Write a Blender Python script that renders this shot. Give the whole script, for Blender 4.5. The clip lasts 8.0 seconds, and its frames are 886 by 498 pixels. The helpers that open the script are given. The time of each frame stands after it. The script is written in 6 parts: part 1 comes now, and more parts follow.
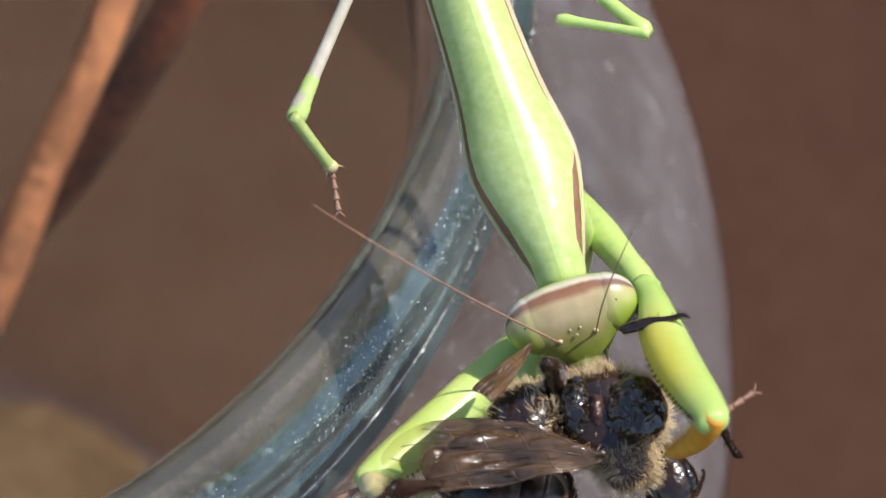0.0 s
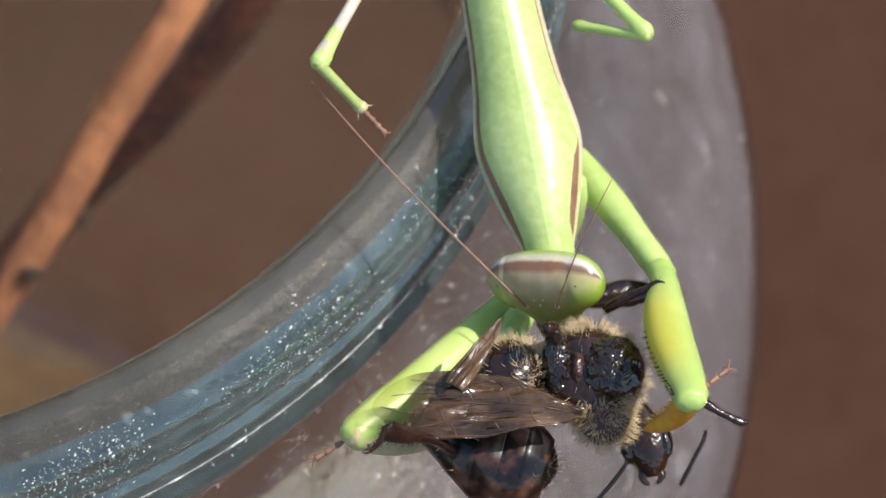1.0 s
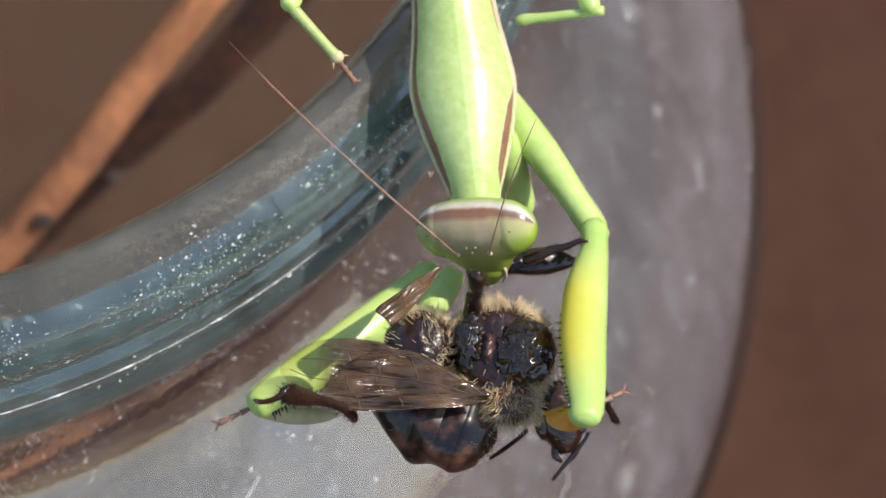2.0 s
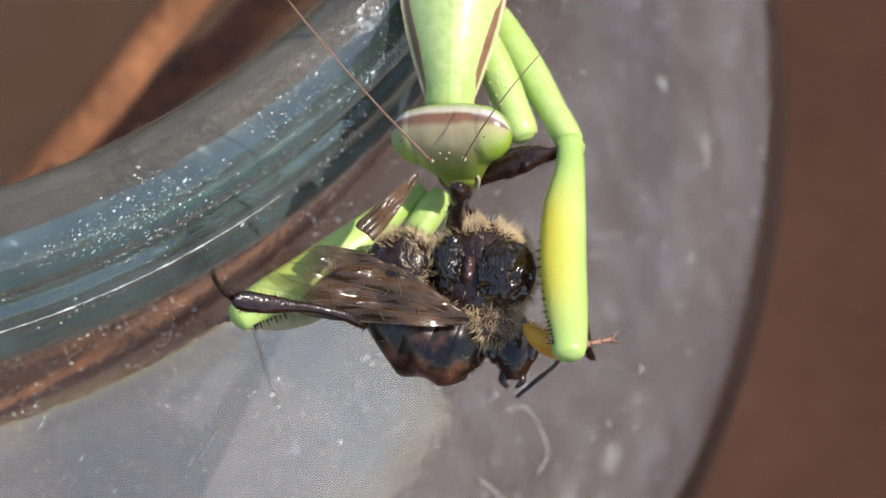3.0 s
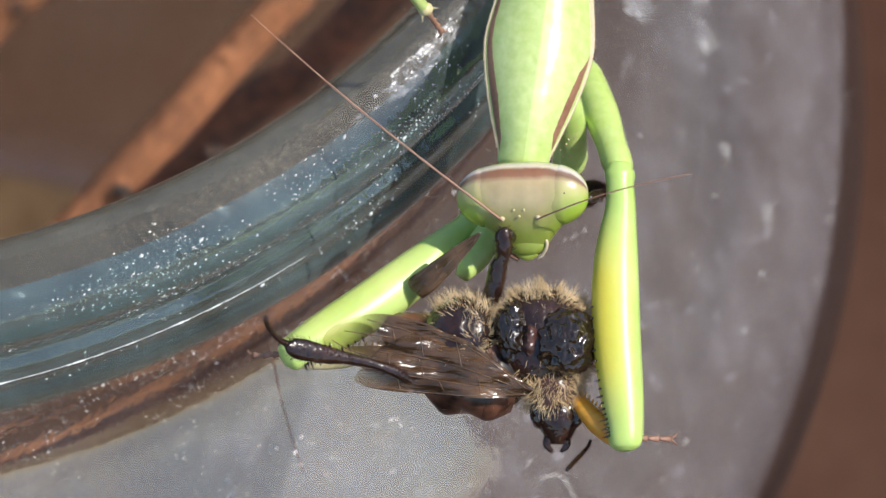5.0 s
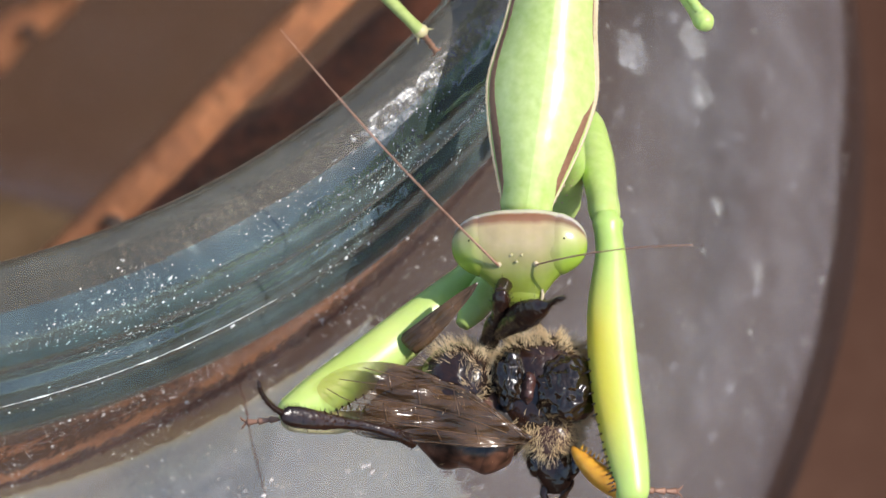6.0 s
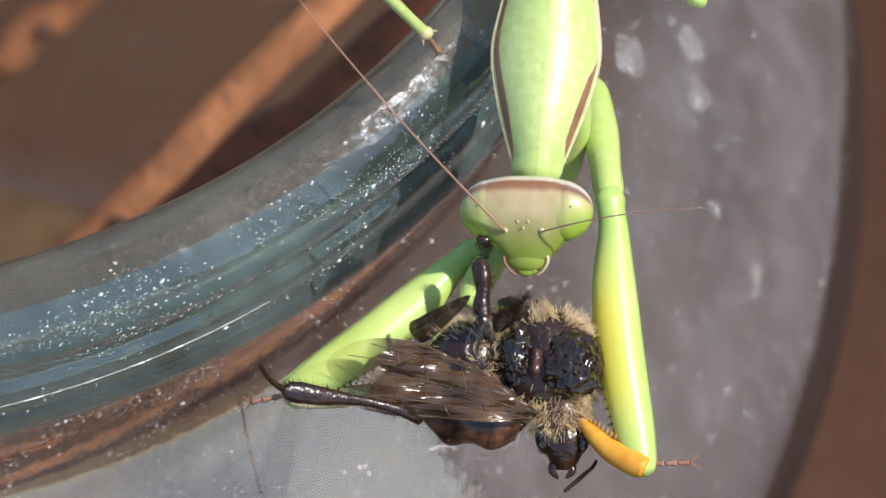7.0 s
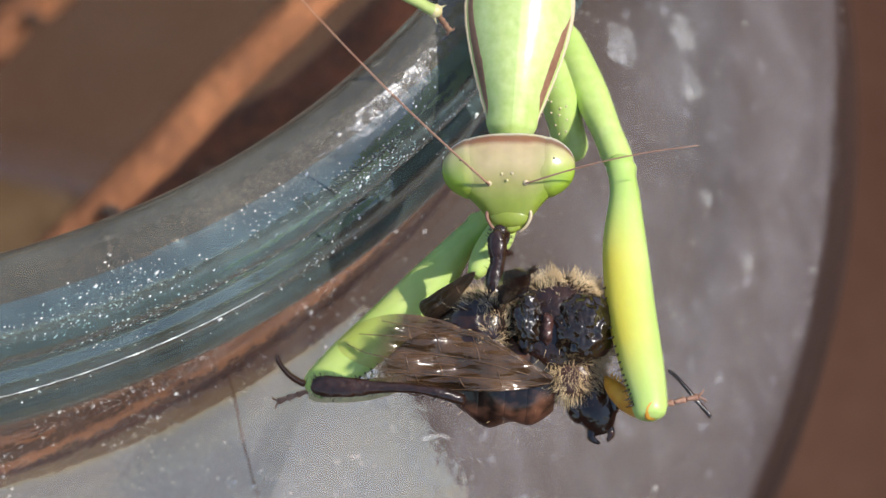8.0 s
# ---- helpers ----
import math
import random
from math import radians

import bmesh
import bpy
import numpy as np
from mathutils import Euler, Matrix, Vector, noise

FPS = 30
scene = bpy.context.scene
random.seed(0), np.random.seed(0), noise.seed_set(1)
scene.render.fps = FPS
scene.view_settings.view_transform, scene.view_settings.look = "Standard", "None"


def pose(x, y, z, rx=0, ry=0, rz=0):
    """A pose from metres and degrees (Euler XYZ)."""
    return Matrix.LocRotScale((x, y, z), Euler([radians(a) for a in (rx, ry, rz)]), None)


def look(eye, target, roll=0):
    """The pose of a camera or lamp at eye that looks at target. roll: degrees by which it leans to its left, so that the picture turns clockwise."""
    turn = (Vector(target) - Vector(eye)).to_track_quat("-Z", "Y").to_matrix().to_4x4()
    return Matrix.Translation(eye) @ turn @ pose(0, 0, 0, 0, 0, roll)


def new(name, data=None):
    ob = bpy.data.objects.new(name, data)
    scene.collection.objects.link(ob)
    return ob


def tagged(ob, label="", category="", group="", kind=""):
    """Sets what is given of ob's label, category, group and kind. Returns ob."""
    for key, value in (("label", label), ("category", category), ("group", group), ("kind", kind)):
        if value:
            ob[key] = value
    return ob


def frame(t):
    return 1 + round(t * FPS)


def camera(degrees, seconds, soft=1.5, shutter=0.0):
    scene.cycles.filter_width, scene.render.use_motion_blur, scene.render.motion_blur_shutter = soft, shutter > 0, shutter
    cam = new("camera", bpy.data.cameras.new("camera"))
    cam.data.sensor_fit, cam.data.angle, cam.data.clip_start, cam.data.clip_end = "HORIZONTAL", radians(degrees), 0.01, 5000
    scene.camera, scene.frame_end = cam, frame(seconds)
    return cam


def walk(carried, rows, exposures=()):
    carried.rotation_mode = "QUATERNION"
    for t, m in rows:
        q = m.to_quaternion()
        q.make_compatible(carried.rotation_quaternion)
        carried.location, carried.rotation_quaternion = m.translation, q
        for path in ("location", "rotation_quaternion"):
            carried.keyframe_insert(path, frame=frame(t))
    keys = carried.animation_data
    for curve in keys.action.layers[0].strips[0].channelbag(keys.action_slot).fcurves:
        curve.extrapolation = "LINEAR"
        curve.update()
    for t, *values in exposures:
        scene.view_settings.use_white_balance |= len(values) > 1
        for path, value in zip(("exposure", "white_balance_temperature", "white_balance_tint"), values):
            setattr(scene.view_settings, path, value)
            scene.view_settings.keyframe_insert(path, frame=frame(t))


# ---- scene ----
cam = camera(14.0, 8.0)
walk(cam, [
    (0, pose(-0.00892, -0.11879, 0.42591, 26.390, -7.192, -16.130)),
    (0.3, pose(-0.00775, -0.11668, 0.42552, 26.256, -7.327, -16.121)),
    (0.5, pose(-0.00856, -0.11795, 0.43132, 25.748, -7.484, -15.308)),
    (0.7, pose(-0.00370, -0.12398, 0.43447, 25.666, -7.253, -12.448)),
    (1, pose(0.00708, -0.12623, 0.42394, 26.245, -7.889, -5.510)),
    (1.2, pose(0.01746, -0.13607, 0.42827, 27.204, -6.092, -2.894)),
    (1.3, pose(0.01723, -0.13241, 0.42406, 26.156, -7.761, -0.265)),
    (1.5, pose(0.02420, -0.13580, 0.42267, 26.913, -7.757, 2.091)),
    (1.7, pose(0.02622, -0.13520, 0.42278, 26.877, -7.503, 2.270)),
    (2.8, pose(0.03787, -0.12952, 0.41872, 25.864, -7.298, 6.543)),
    (3, pose(0.04040, -0.13234, 0.41806, 26.240, -6.416, 6.825)),
    (3.2, pose(0.03984, -0.13248, 0.41874, 25.901, -5.995, 7.688)),
    (3.5, pose(0.03908, -0.13165, 0.41769, 25.739, -5.984, 8.201)),
    (3.7, pose(0.04074, -0.12918, 0.41707, 25.438, -5.995, 8.260)),
    (4, pose(0.04318, -0.12625, 0.41776, 25.070, -5.624, 8.741)),
    (4.3, pose(0.04487, -0.12561, 0.41875, 24.961, -5.400, 9.575)),
    (4.5, pose(0.04601, -0.12452, 0.41801, 25.110, -5.409, 10.200)),
    (4.7, pose(0.04643, -0.12466, 0.41842, 25.111, -5.411, 10.479)),
    (5, pose(0.04709, -0.12368, 0.41653, 25.333, -5.617, 11.079)),
    (5.2, pose(0.04775, -0.12226, 0.41427, 25.693, -5.920, 11.743)),
    (6.3, pose(0.05134, -0.12116, 0.41543, 25.684, -5.872, 13.584)),
    (6.5, pose(0.05201, -0.12118, 0.41608, 25.669, -5.702, 13.656)),
    (6.7, pose(0.05226, -0.12120, 0.41650, 25.648, -5.623, 13.640)),
    (7, pose(0.05262, -0.12083, 0.41632, 25.572, -5.577, 13.706)),
    (7.3, pose(0.05250, -0.12113, 0.41629, 25.488, -5.601, 13.446)),
    (7.5, pose(0.05242, -0.12123, 0.41606, 25.514, -5.634, 13.371)),
    (8, pose(0.05183, -0.12059, 0.41665, 25.293, -5.822, 13.548)),
])
cam.data.dof.use_dof = True
cam.data.dof.focus_distance = 0.197
cam.data.dof.aperture_fstop = 72.0

# ---- light ----
SUN_UP, SUN_ROUND = radians(59), radians(78)   # height, and the way round from +y towards +x
scene.view_settings.exposure = 0.30
sky_world = bpy.data.worlds.new("sky")
scene.world = sky_world
sky_world.use_nodes = True
wn = sky_world.node_tree
sky = wn.nodes.new("ShaderNodeTexSky")
sky.sky_type, sky.sun_disc = "NISHITA", False
sky.sun_elevation, sky.sun_rotation = SUN_UP, SUN_ROUND
wn.links.new(sky.outputs[0], wn.nodes["Background"].inputs[0])
wn.nodes["Background"].inputs[1].default_value = 0.15
sun = new("sun", bpy.data.lights.new("sun", "SUN"))
sun.data.energy, sun.data.angle, sun.data.color = 4.0, radians(0.53), (1.0, 0.95, 0.88)
sun_way = Vector((math.sin(SUN_ROUND) * math.cos(SUN_UP), math.cos(SUN_ROUND) * math.cos(SUN_UP), math.sin(SUN_UP)))
sun.matrix_world = look(sun_way * 2, (0, 0, 0))


# ---- materials ----
def shader(name):
    m = bpy.data.materials.new(name)
    m.use_nodes = True
    return m, m.node_tree, m.node_tree.nodes["Principled BSDF"]


def node(tree, kind, **sets):
    n = tree.nodes.new(kind)
    for key, value in sets.items():
        n.inputs[key].default_value = value
    return n


def coords(tree):
    return tree.nodes.new("ShaderNodeTexCoord").outputs["Object"]


def noise_of(tree, scale, detail=4.0, rough=0.55):
    n = node(tree, "ShaderNodeTexNoise", Scale=scale, Detail=detail, Roughness=rough)
    tree.links.new(coords(tree), n.inputs["Vector"])
    return n.outputs["Fac"]


def ramp(tree, value, *stops):
    r = tree.nodes.new("ShaderNodeValToRGB")
    e = r.color_ramp.elements
    while len(e) < len(stops):
        e.new(0.5)
    for k, (at, col) in zip(e, stops):
        k.position, k.color = at, (*col, 1) if len(col) == 3 else col
    tree.links.new(value, r.inputs[0])
    return r.outputs[0]


def mixed(tree, fac, a, b, kind="MIX"):
    n = tree.nodes.new("ShaderNodeMix")
    n.data_type, n.blend_type = "RGBA", kind
    for socket, value in ((n.inputs[0], fac), (n.inputs[6], a), (n.inputs[7], b)):
        if isinstance(value, (int, float)):
            socket.default_value = value
        elif isinstance(value, tuple):
            socket.default_value = (*value, 1)
        else:
            tree.links.new(value, socket)
    return n.outputs[2]


def bump(tree, bsdf, value, strength, depth):
    b = node(tree, "ShaderNodeBump", Strength=strength, Distance=depth)
    tree.links.new(value, b.inputs["Height"])
    tree.links.new(b.outputs[0], bsdf.inputs["Normal"])
    tree.links.new(b.outputs[0], bsdf.inputs["Coat Normal"])


def surface(name, dark, light, scale, rough, relief=0.3, depth=0.0001, fine=6.0, sheen=0.0, flesh=0.0, coat=0.0, span=(0.32, 0.68), satin=0.03, creased=False):
    """A mottled surface: two colours at two scales, with relief."""
    m, tree, b = shader(name)
    big, small = noise_of(tree, scale), noise_of(tree, scale * fine)
    both = mixed(tree, 0.45, big, small)
    tree.links.new(ramp(tree, both, (span[0], dark), (span[1], light)), b.inputs["Base Color"])
    b.inputs["Roughness"].default_value = rough
    b.inputs["Sheen Weight"].default_value = sheen
    b.inputs["Coat Weight"].default_value = coat
    b.inputs["Coat Roughness"].default_value = satin
    if flesh:
        b.inputs["Subsurface Weight"].default_value = flesh
        b.inputs["Subsurface Radius"].default_value = (0.0012, 0.0016, 0.0004)
        b.inputs["Subsurface Scale"].default_value = 0.3
    if relief:
        bump(tree, b, noise_of(tree, scale * fine, 1.0) if creased else small, relief, depth)
    return m


GREEN = surface("mantis_green", (0.42, 0.55, 0.15), (0.61, 0.72, 0.29), 220, 0.26, 0.15, 0.00004, 8, flesh=0.15, coat=0.55, satin=0.26)
SCAR = surface("bud_scar", (0.006, 0.003, 0.002), (0.03, 0.012, 0.007), 400, 0.85, 0.6, 0.0003)
LEG_GREEN = surface("leg_green", (0.43, 0.59, 0.15), (0.58, 0.71, 0.25), 200, 0.38, 0.25, 0.00006, 8, flesh=0.3)
CREAM = surface("cream_edge", (0.50, 0.40, 0.24), (0.68, 0.57, 0.38), 700, 0.5, 0.2, 0.00004)
BROWN_LINE = surface("brown_stripe", (0.16, 0.075, 0.04), (0.34, 0.18, 0.11), 500, 0.42, 0.2, 0.00004)
ORANGE = surface("orange_tibia", (0.62, 0.24, 0.02), (0.85, 0.46, 0.06), 300, 0.35, 0.2, 0.00004, flesh=0.3)
YELLOW = surface("yellow_tibia", (0.48, 0.42, 0.19), (0.70, 0.62, 0.36), 300, 0.4, 0.2, 0.00004, flesh=0.2)
TARSUS = surface("tarsus_brown", (0.16, 0.07, 0.04), (0.40, 0.22, 0.15), 900, 0.55)
FEELER = surface("antenna_pink_brown", (0.22, 0.10, 0.06), (0.42, 0.24, 0.17), 900, 0.55)
BLACK = surface("bee_black", (0.004, 0.003, 0.002), (0.030, 0.017, 0.010), 420, 0.15, 1.0, 0.00022, 4, coat=0.7, creased=True)
CHITIN = surface("bee_brown_black", (0.004, 0.003, 0.003), (0.045, 0.018, 0.009), 350, 0.26, 0.7, 0.0001, 7, coat=0.45, creased=True)
AMBER = surface("bee_amber_band", (0.03, 0.012, 0.010), (0.10, 0.045, 0.035), 500, 0.3, 0.4, 0.0001, 5)
FUR = surface("bee_fur", (0.50, 0.33, 0.15), (0.92, 0.74, 0.46), 900, 0.7, 0)
VEIN = surface("wing_vein", (0.05, 0.025, 0.012), (0.22, 0.13, 0.07), 700, 0.18, 0, coat=1.0)
BARK = surface("twig_bark", (0.10, 0.034, 0.014), (0.29, 0.112, 0.045), 160, 0.75, 0.8, 0.0006, 5)
BARK_DARK = surface("dark_twig_bark", (0.010, 0.004, 0.003), (0.17, 0.05, 0.022), 160, 0.8, 0.8, 0.0006, 5)
PALE_LEG = surface("pale_leg", (0.48, 0.43, 0.30), (0.68, 0.62, 0.50), 300, 0.45)
OLIVE_LEG = surface("olive_leg", (0.30, 0.38, 0.10), (0.52, 0.60, 0.22), 300, 0.45)
PLATE = surface("bee_plates", (0.006, 0.003, 0.002), (0.20, 0.085, 0.048), 200, 0.34, 0.6, 0.0001, 4, coat=0.3, creased=True, span=(0.46, 0.66))
EARTH = surface("brown_cloth", (0.046, 0.0205, 0.0130), (0.070, 0.0355, 0.0235), 22, 0.9, 0.5, 0.0006, 14)
DUST = surface("white_dust", (0.7, 0.7, 0.68), (0.85, 0.85, 0.85), 2000, 0.35, 0)


def scalar(tree, kind, a, b=0.0, c=0.0):
    n = tree.nodes.new("ShaderNodeMath")
    n.operation = kind
    for socket, value in zip(n.inputs, (a, b, c)):
        if isinstance(value, (int, float)):
            socket.default_value = value
        else:
            tree.links.new(value, socket)
    return n.outputs[0]


def head_shader(name, rough, coat):
    """Colours laid round the head from chin over the face to the crown, by the angle about its long axis:
    tan face and olive snout in the middle, green eyes at the sides, a brown band with a pale edge over both."""
    m, tree, b = shader(name)
    sep = tree.nodes.new("ShaderNodeSeparateXYZ")
    tree.links.new(coords(tree), sep.inputs[0])
    turn = scalar(tree, "ARCTAN2", scalar(tree, "SUBTRACT", sep.outputs[1], 0.0001), sep.outputs[2])
    turn = scalar(tree, "ADD", turn, scalar(tree, "MULTIPLY_ADD", noise_of(tree, 900, 3), 0.22, -0.11))
    at = node(tree, "ShaderNodeMapRange")
    at.inputs["From Min"].default_value, at.inputs["From Max"].default_value = radians(-90), radians(180)
    tree.links.new(turn, at.inputs["Value"])
    face = [(-90, (0.24, 0.31, 0.04)), (-62, (0.27, 0.32, 0.06)), (-35, (0.42, 0.38, 0.15)), (5, (0.54, 0.44, 0.25)), (46, (0.52, 0.40, 0.23)),
            (57, (0.30, 0.15, 0.085)), (70, (0.27, 0.12, 0.065)), (76, (0.70, 0.63, 0.48)), (83, (0.66, 0.60, 0.44)), (95, (0.34, 0.46, 0.11))]
    eye = [(-90, (0.25, 0.36, 0.03)), (-40, (0.31, 0.44, 0.05)), (10, (0.44, 0.46, 0.16)), (46, (0.48, 0.42, 0.21)), (59, (0.22, 0.13, 0.08)), (67, (0.25, 0.16, 0.12)),
           (75, (0.66, 0.61, 0.55)), (86, (0.64, 0.59, 0.50)), (102, (0.34, 0.46, 0.11))]
    face = ramp(tree, at.outputs[0], *[((deg + 90) / 270, c) for deg, c in face])
    eye = ramp(tree, at.outputs[0], *[((deg + 90) / 270, c) for deg, c in eye])
    # faint upright lines on the face
    lines = node(tree, "ShaderNodeMapping")
    lines.inputs["Scale"].default_value = (1.0, 0.06, 0.06)
    tree.links.new(coords(tree), lines.inputs[0])
    wave = node(tree, "ShaderNodeTexNoise", Scale=1300.0, Detail=2.0)
    tree.links.new(lines.outputs[0], wave.inputs["Vector"])
    face = mixed(tree, 1.0, face, ramp(tree, wave.outputs["Fac"], (0.35, (0.95, 0.955, 0.94)), (0.65, (1.04, 1.03, 1.03))), "MULTIPLY")
    edge = node(tree, "ShaderNodeMapRange")
    edge.interpolation_type = "SMOOTHSTEP"
    edge.inputs["From Min"].default_value, edge.inputs["From Max"].default_value = 0.0012, 0.0028
    tree.links.new(scalar(tree, "ABSOLUTE", sep.outputs[0]), edge.inputs["Value"])
    grain = ramp(tree, noise_of(tree, 700), (0.3, (0.86, 0.86, 0.84)), (0.7, (1.08, 1.08, 1.08)))
    tree.links.new(mixed(tree, 1.0, mixed(tree, edge.outputs[0], face, eye), grain, "MULTIPLY"), b.inputs["Base Color"])
    b.inputs["Roughness"].default_value = rough
    b.inputs["Coat Weight"].default_value = coat
    b.inputs["Coat Roughness"].default_value = 0.12
    b.inputs["Subsurface Weight"].default_value = 0.25
    b.inputs["Subsurface Radius"].default_value = (0.001, 0.0014, 0.0004)
    b.inputs["Subsurface Scale"].default_value = 0.6
    bump(tree, b, noise_of(tree, 2500), 0.12, 0.00004)
    return m


def glass_shader(name, least, most, tint=(0.90, 0.95, 0.94), rough=0.0, ripple=0.08, dust=(0.61, 0.61, 0.62), coat=0.0, dust_and_edge_dark=False, shine=0.5, fine=0.3, polish=0.02):
    """Pale green-grey bottle glass with a thin film of dust and fine scuffs."""
    m, tree, b = shader(name)
    b.inputs["Base Color"].default_value = (*tint, 1)
    b.inputs["Transmission Weight"].default_value = 1.0
    b.inputs["IOR"].default_value = 1.52
    b.inputs["Roughness"].default_value = rough
    b.inputs["Coat Weight"].default_value = coat
    b.inputs["Specular IOR Level"].default_value = shine
    b.inputs["Coat IOR"].default_value = 1.9
    b.inputs["Coat Roughness"].default_value = polish
    film = tree.nodes.new("ShaderNodeBsdfDiffuse")
    film.inputs["Color"].default_value = (*dust, 1)
    cloud = ramp(tree, noise_of(tree, 90, 5), (0.35, (least,) * 3), (0.75, (most,) * 3))
    grit = ramp(tree, noise_of(tree, 900, 2, 0.4), (0.66, (0, 0, 0)), (0.76, (most * 1.2,) * 3))
    stretch = node(tree, "ShaderNodeMapping")
    stretch.inputs["Scale"].default_value = (1.0, 1.0, 0.12)
    tree.links.new(coords(tree), stretch.inputs[0])
    wipe = node(tree, "ShaderNodeTexNoise", Scale=420.0, Detail=5.0, Roughness=0.6)
    tree.links.new(stretch.outputs[0], wipe.inputs["Vector"])
    streak = ramp(tree, wipe.outputs["Fac"], (0.45, (0, 0, 0)), (0.8, (most * 0.5,) * 3))
    amount = mixed(tree, 1.0, mixed(tree, 1.0, cloud, grit, "ADD"), streak, "ADD")
    if dust_and_edge_dark:
        # dust lies on the sloping shoulder, less on the upright neck
        sep = tree.nodes.new("ShaderNodeSeparateXYZ")
        tree.links.new(coords(tree), sep.inputs[0])
        slope = node(tree, "ShaderNodeMapRange")
        slope.inputs["From Min"].default_value, slope.inputs["From Max"].default_value = -0.021, -0.034
        slope.inputs["To Min"].default_value, slope.inputs["To Max"].default_value = 0.10, 1.0
        tree.links.new(sep.outputs[2], slope.inputs["Value"])
        # it ends in a line round the shoulder, lower where the jar faces -y; below it a dark tint and less gloss paint
        # in the refraction-dark edge
        turn = node(tree, "ShaderNodeMapRange")
        turn.inputs["From Min"].default_value, turn.inputs["From Max"].default_value = radians(5), radians(-20)
        turn.inputs["To Min"].default_value, turn.inputs["To Max"].default_value = 0.0, 0.0075
        tree.links.new(scalar(tree, "ARCTAN2", sep.outputs[1], sep.outputs[0]), turn.inputs["Value"])
        foot = node(tree, "ShaderNodeMapRange")
        foot.inputs["From Min"].default_value, foot.inputs["From Max"].default_value = -0.0508, -0.0526
        foot.inputs["To Min"].default_value, foot.inputs["To Max"].default_value = 1.0, 0.1
        tree.links.new(scalar(tree, "ADD", sep.outputs[2], turn.outputs[0]), foot.inputs["Value"])
        tree.links.new(mixed(tree, foot.outputs[0], (0.30, 0.31, 0.33), tint), b.inputs["Base Color"])
        tree.links.new(scalar(tree, "MULTIPLY", foot.outputs[0], coat), b.inputs["Coat Weight"])
        tree.links.new(scalar(tree, "MULTIPLY_ADD", foot.outputs[0], shine - 0.15, 0.15), b.inputs["Specular IOR Level"])
        amount = mixed(tree, 1.0, amount, scalar(tree, "MULTIPLY", slope.outputs[0], foot.outputs[0]), "MULTIPLY")
    mix = tree.nodes.new("ShaderNodeMixShader")
    tree.links.new(amount, mix.inputs[0])
    tree.links.new(b.outputs[0], mix.inputs[1])
    tree.links.new(film.outputs[0], mix.inputs[2])
    tree.links.new(mix.outputs[0], tree.nodes["Material Output"].inputs["Surface"])
    bump(tree, b, mixed(tree, fine, noise_of(tree, 140, 3), noise_of(tree, 1900, 1, 0.4)), ripple, 0.0006)
    return m


def wing_shader(name, body, gloss):
    """Smoky brown membrane, by how much of it is opaque."""
    m, tree, b = shader(name)
    tint = ramp(tree, noise_of(tree, 500), (0.3, (0.035, 0.018, 0.008)), (0.7, (0.16, 0.088, 0.042)))
    tree.links.new(tint, b.inputs["Base Color"])
    b.inputs["Roughness"].default_value = 0.36 - 0.2 * gloss
    b.inputs["Coat Weight"].default_value = gloss
    b.inputs["Coat Roughness"].default_value = 0.08
    clear = tree.nodes.new("ShaderNodeBsdfTransparent")
    clear.inputs[0].default_value = (0.97, 0.94, 0.88, 1)
    mix = tree.nodes.new("ShaderNodeMixShader")
    sep = tree.nodes.new("ShaderNodeSeparateXYZ")
    tree.links.new(coords(tree), sep.inputs[0])
    out = node(tree, "ShaderNodeMapRange")
    out.inputs["From Min"].default_value, out.inputs["From Max"].default_value = -0.0080, -0.0100
    out.inputs["To Min"].default_value, out.inputs["To Max"].default_value = body, 0.08
    tree.links.new(sep.outputs[0], out.inputs["Value"])
    tree.links.new(out.outputs[0], mix.inputs[0])
    tree.links.new(clear.outputs[0], mix.inputs[1])
    tree.links.new(b.outputs[0], mix.inputs[2])
    tree.links.new(mix.outputs[0], tree.nodes["Material Output"].inputs["Surface"])
    # wrinkles along the wing
    along = node(tree, "ShaderNodeMapping")
    along.inputs["Scale"].default_value = (0.22, 1.3, 1.0)
    along.inputs["Rotation"].default_value = (0, 0, 0.35)
    tree.links.new(coords(tree), along.inputs[0])
    fold = node(tree, "ShaderNodeTexNoise", Scale=900.0, Detail=3.0)
    tree.links.new(along.outputs[0], fold.inputs["Vector"])
    bump(tree, b, fold.outputs["Fac"], 1.0, 0.0009)
    return m


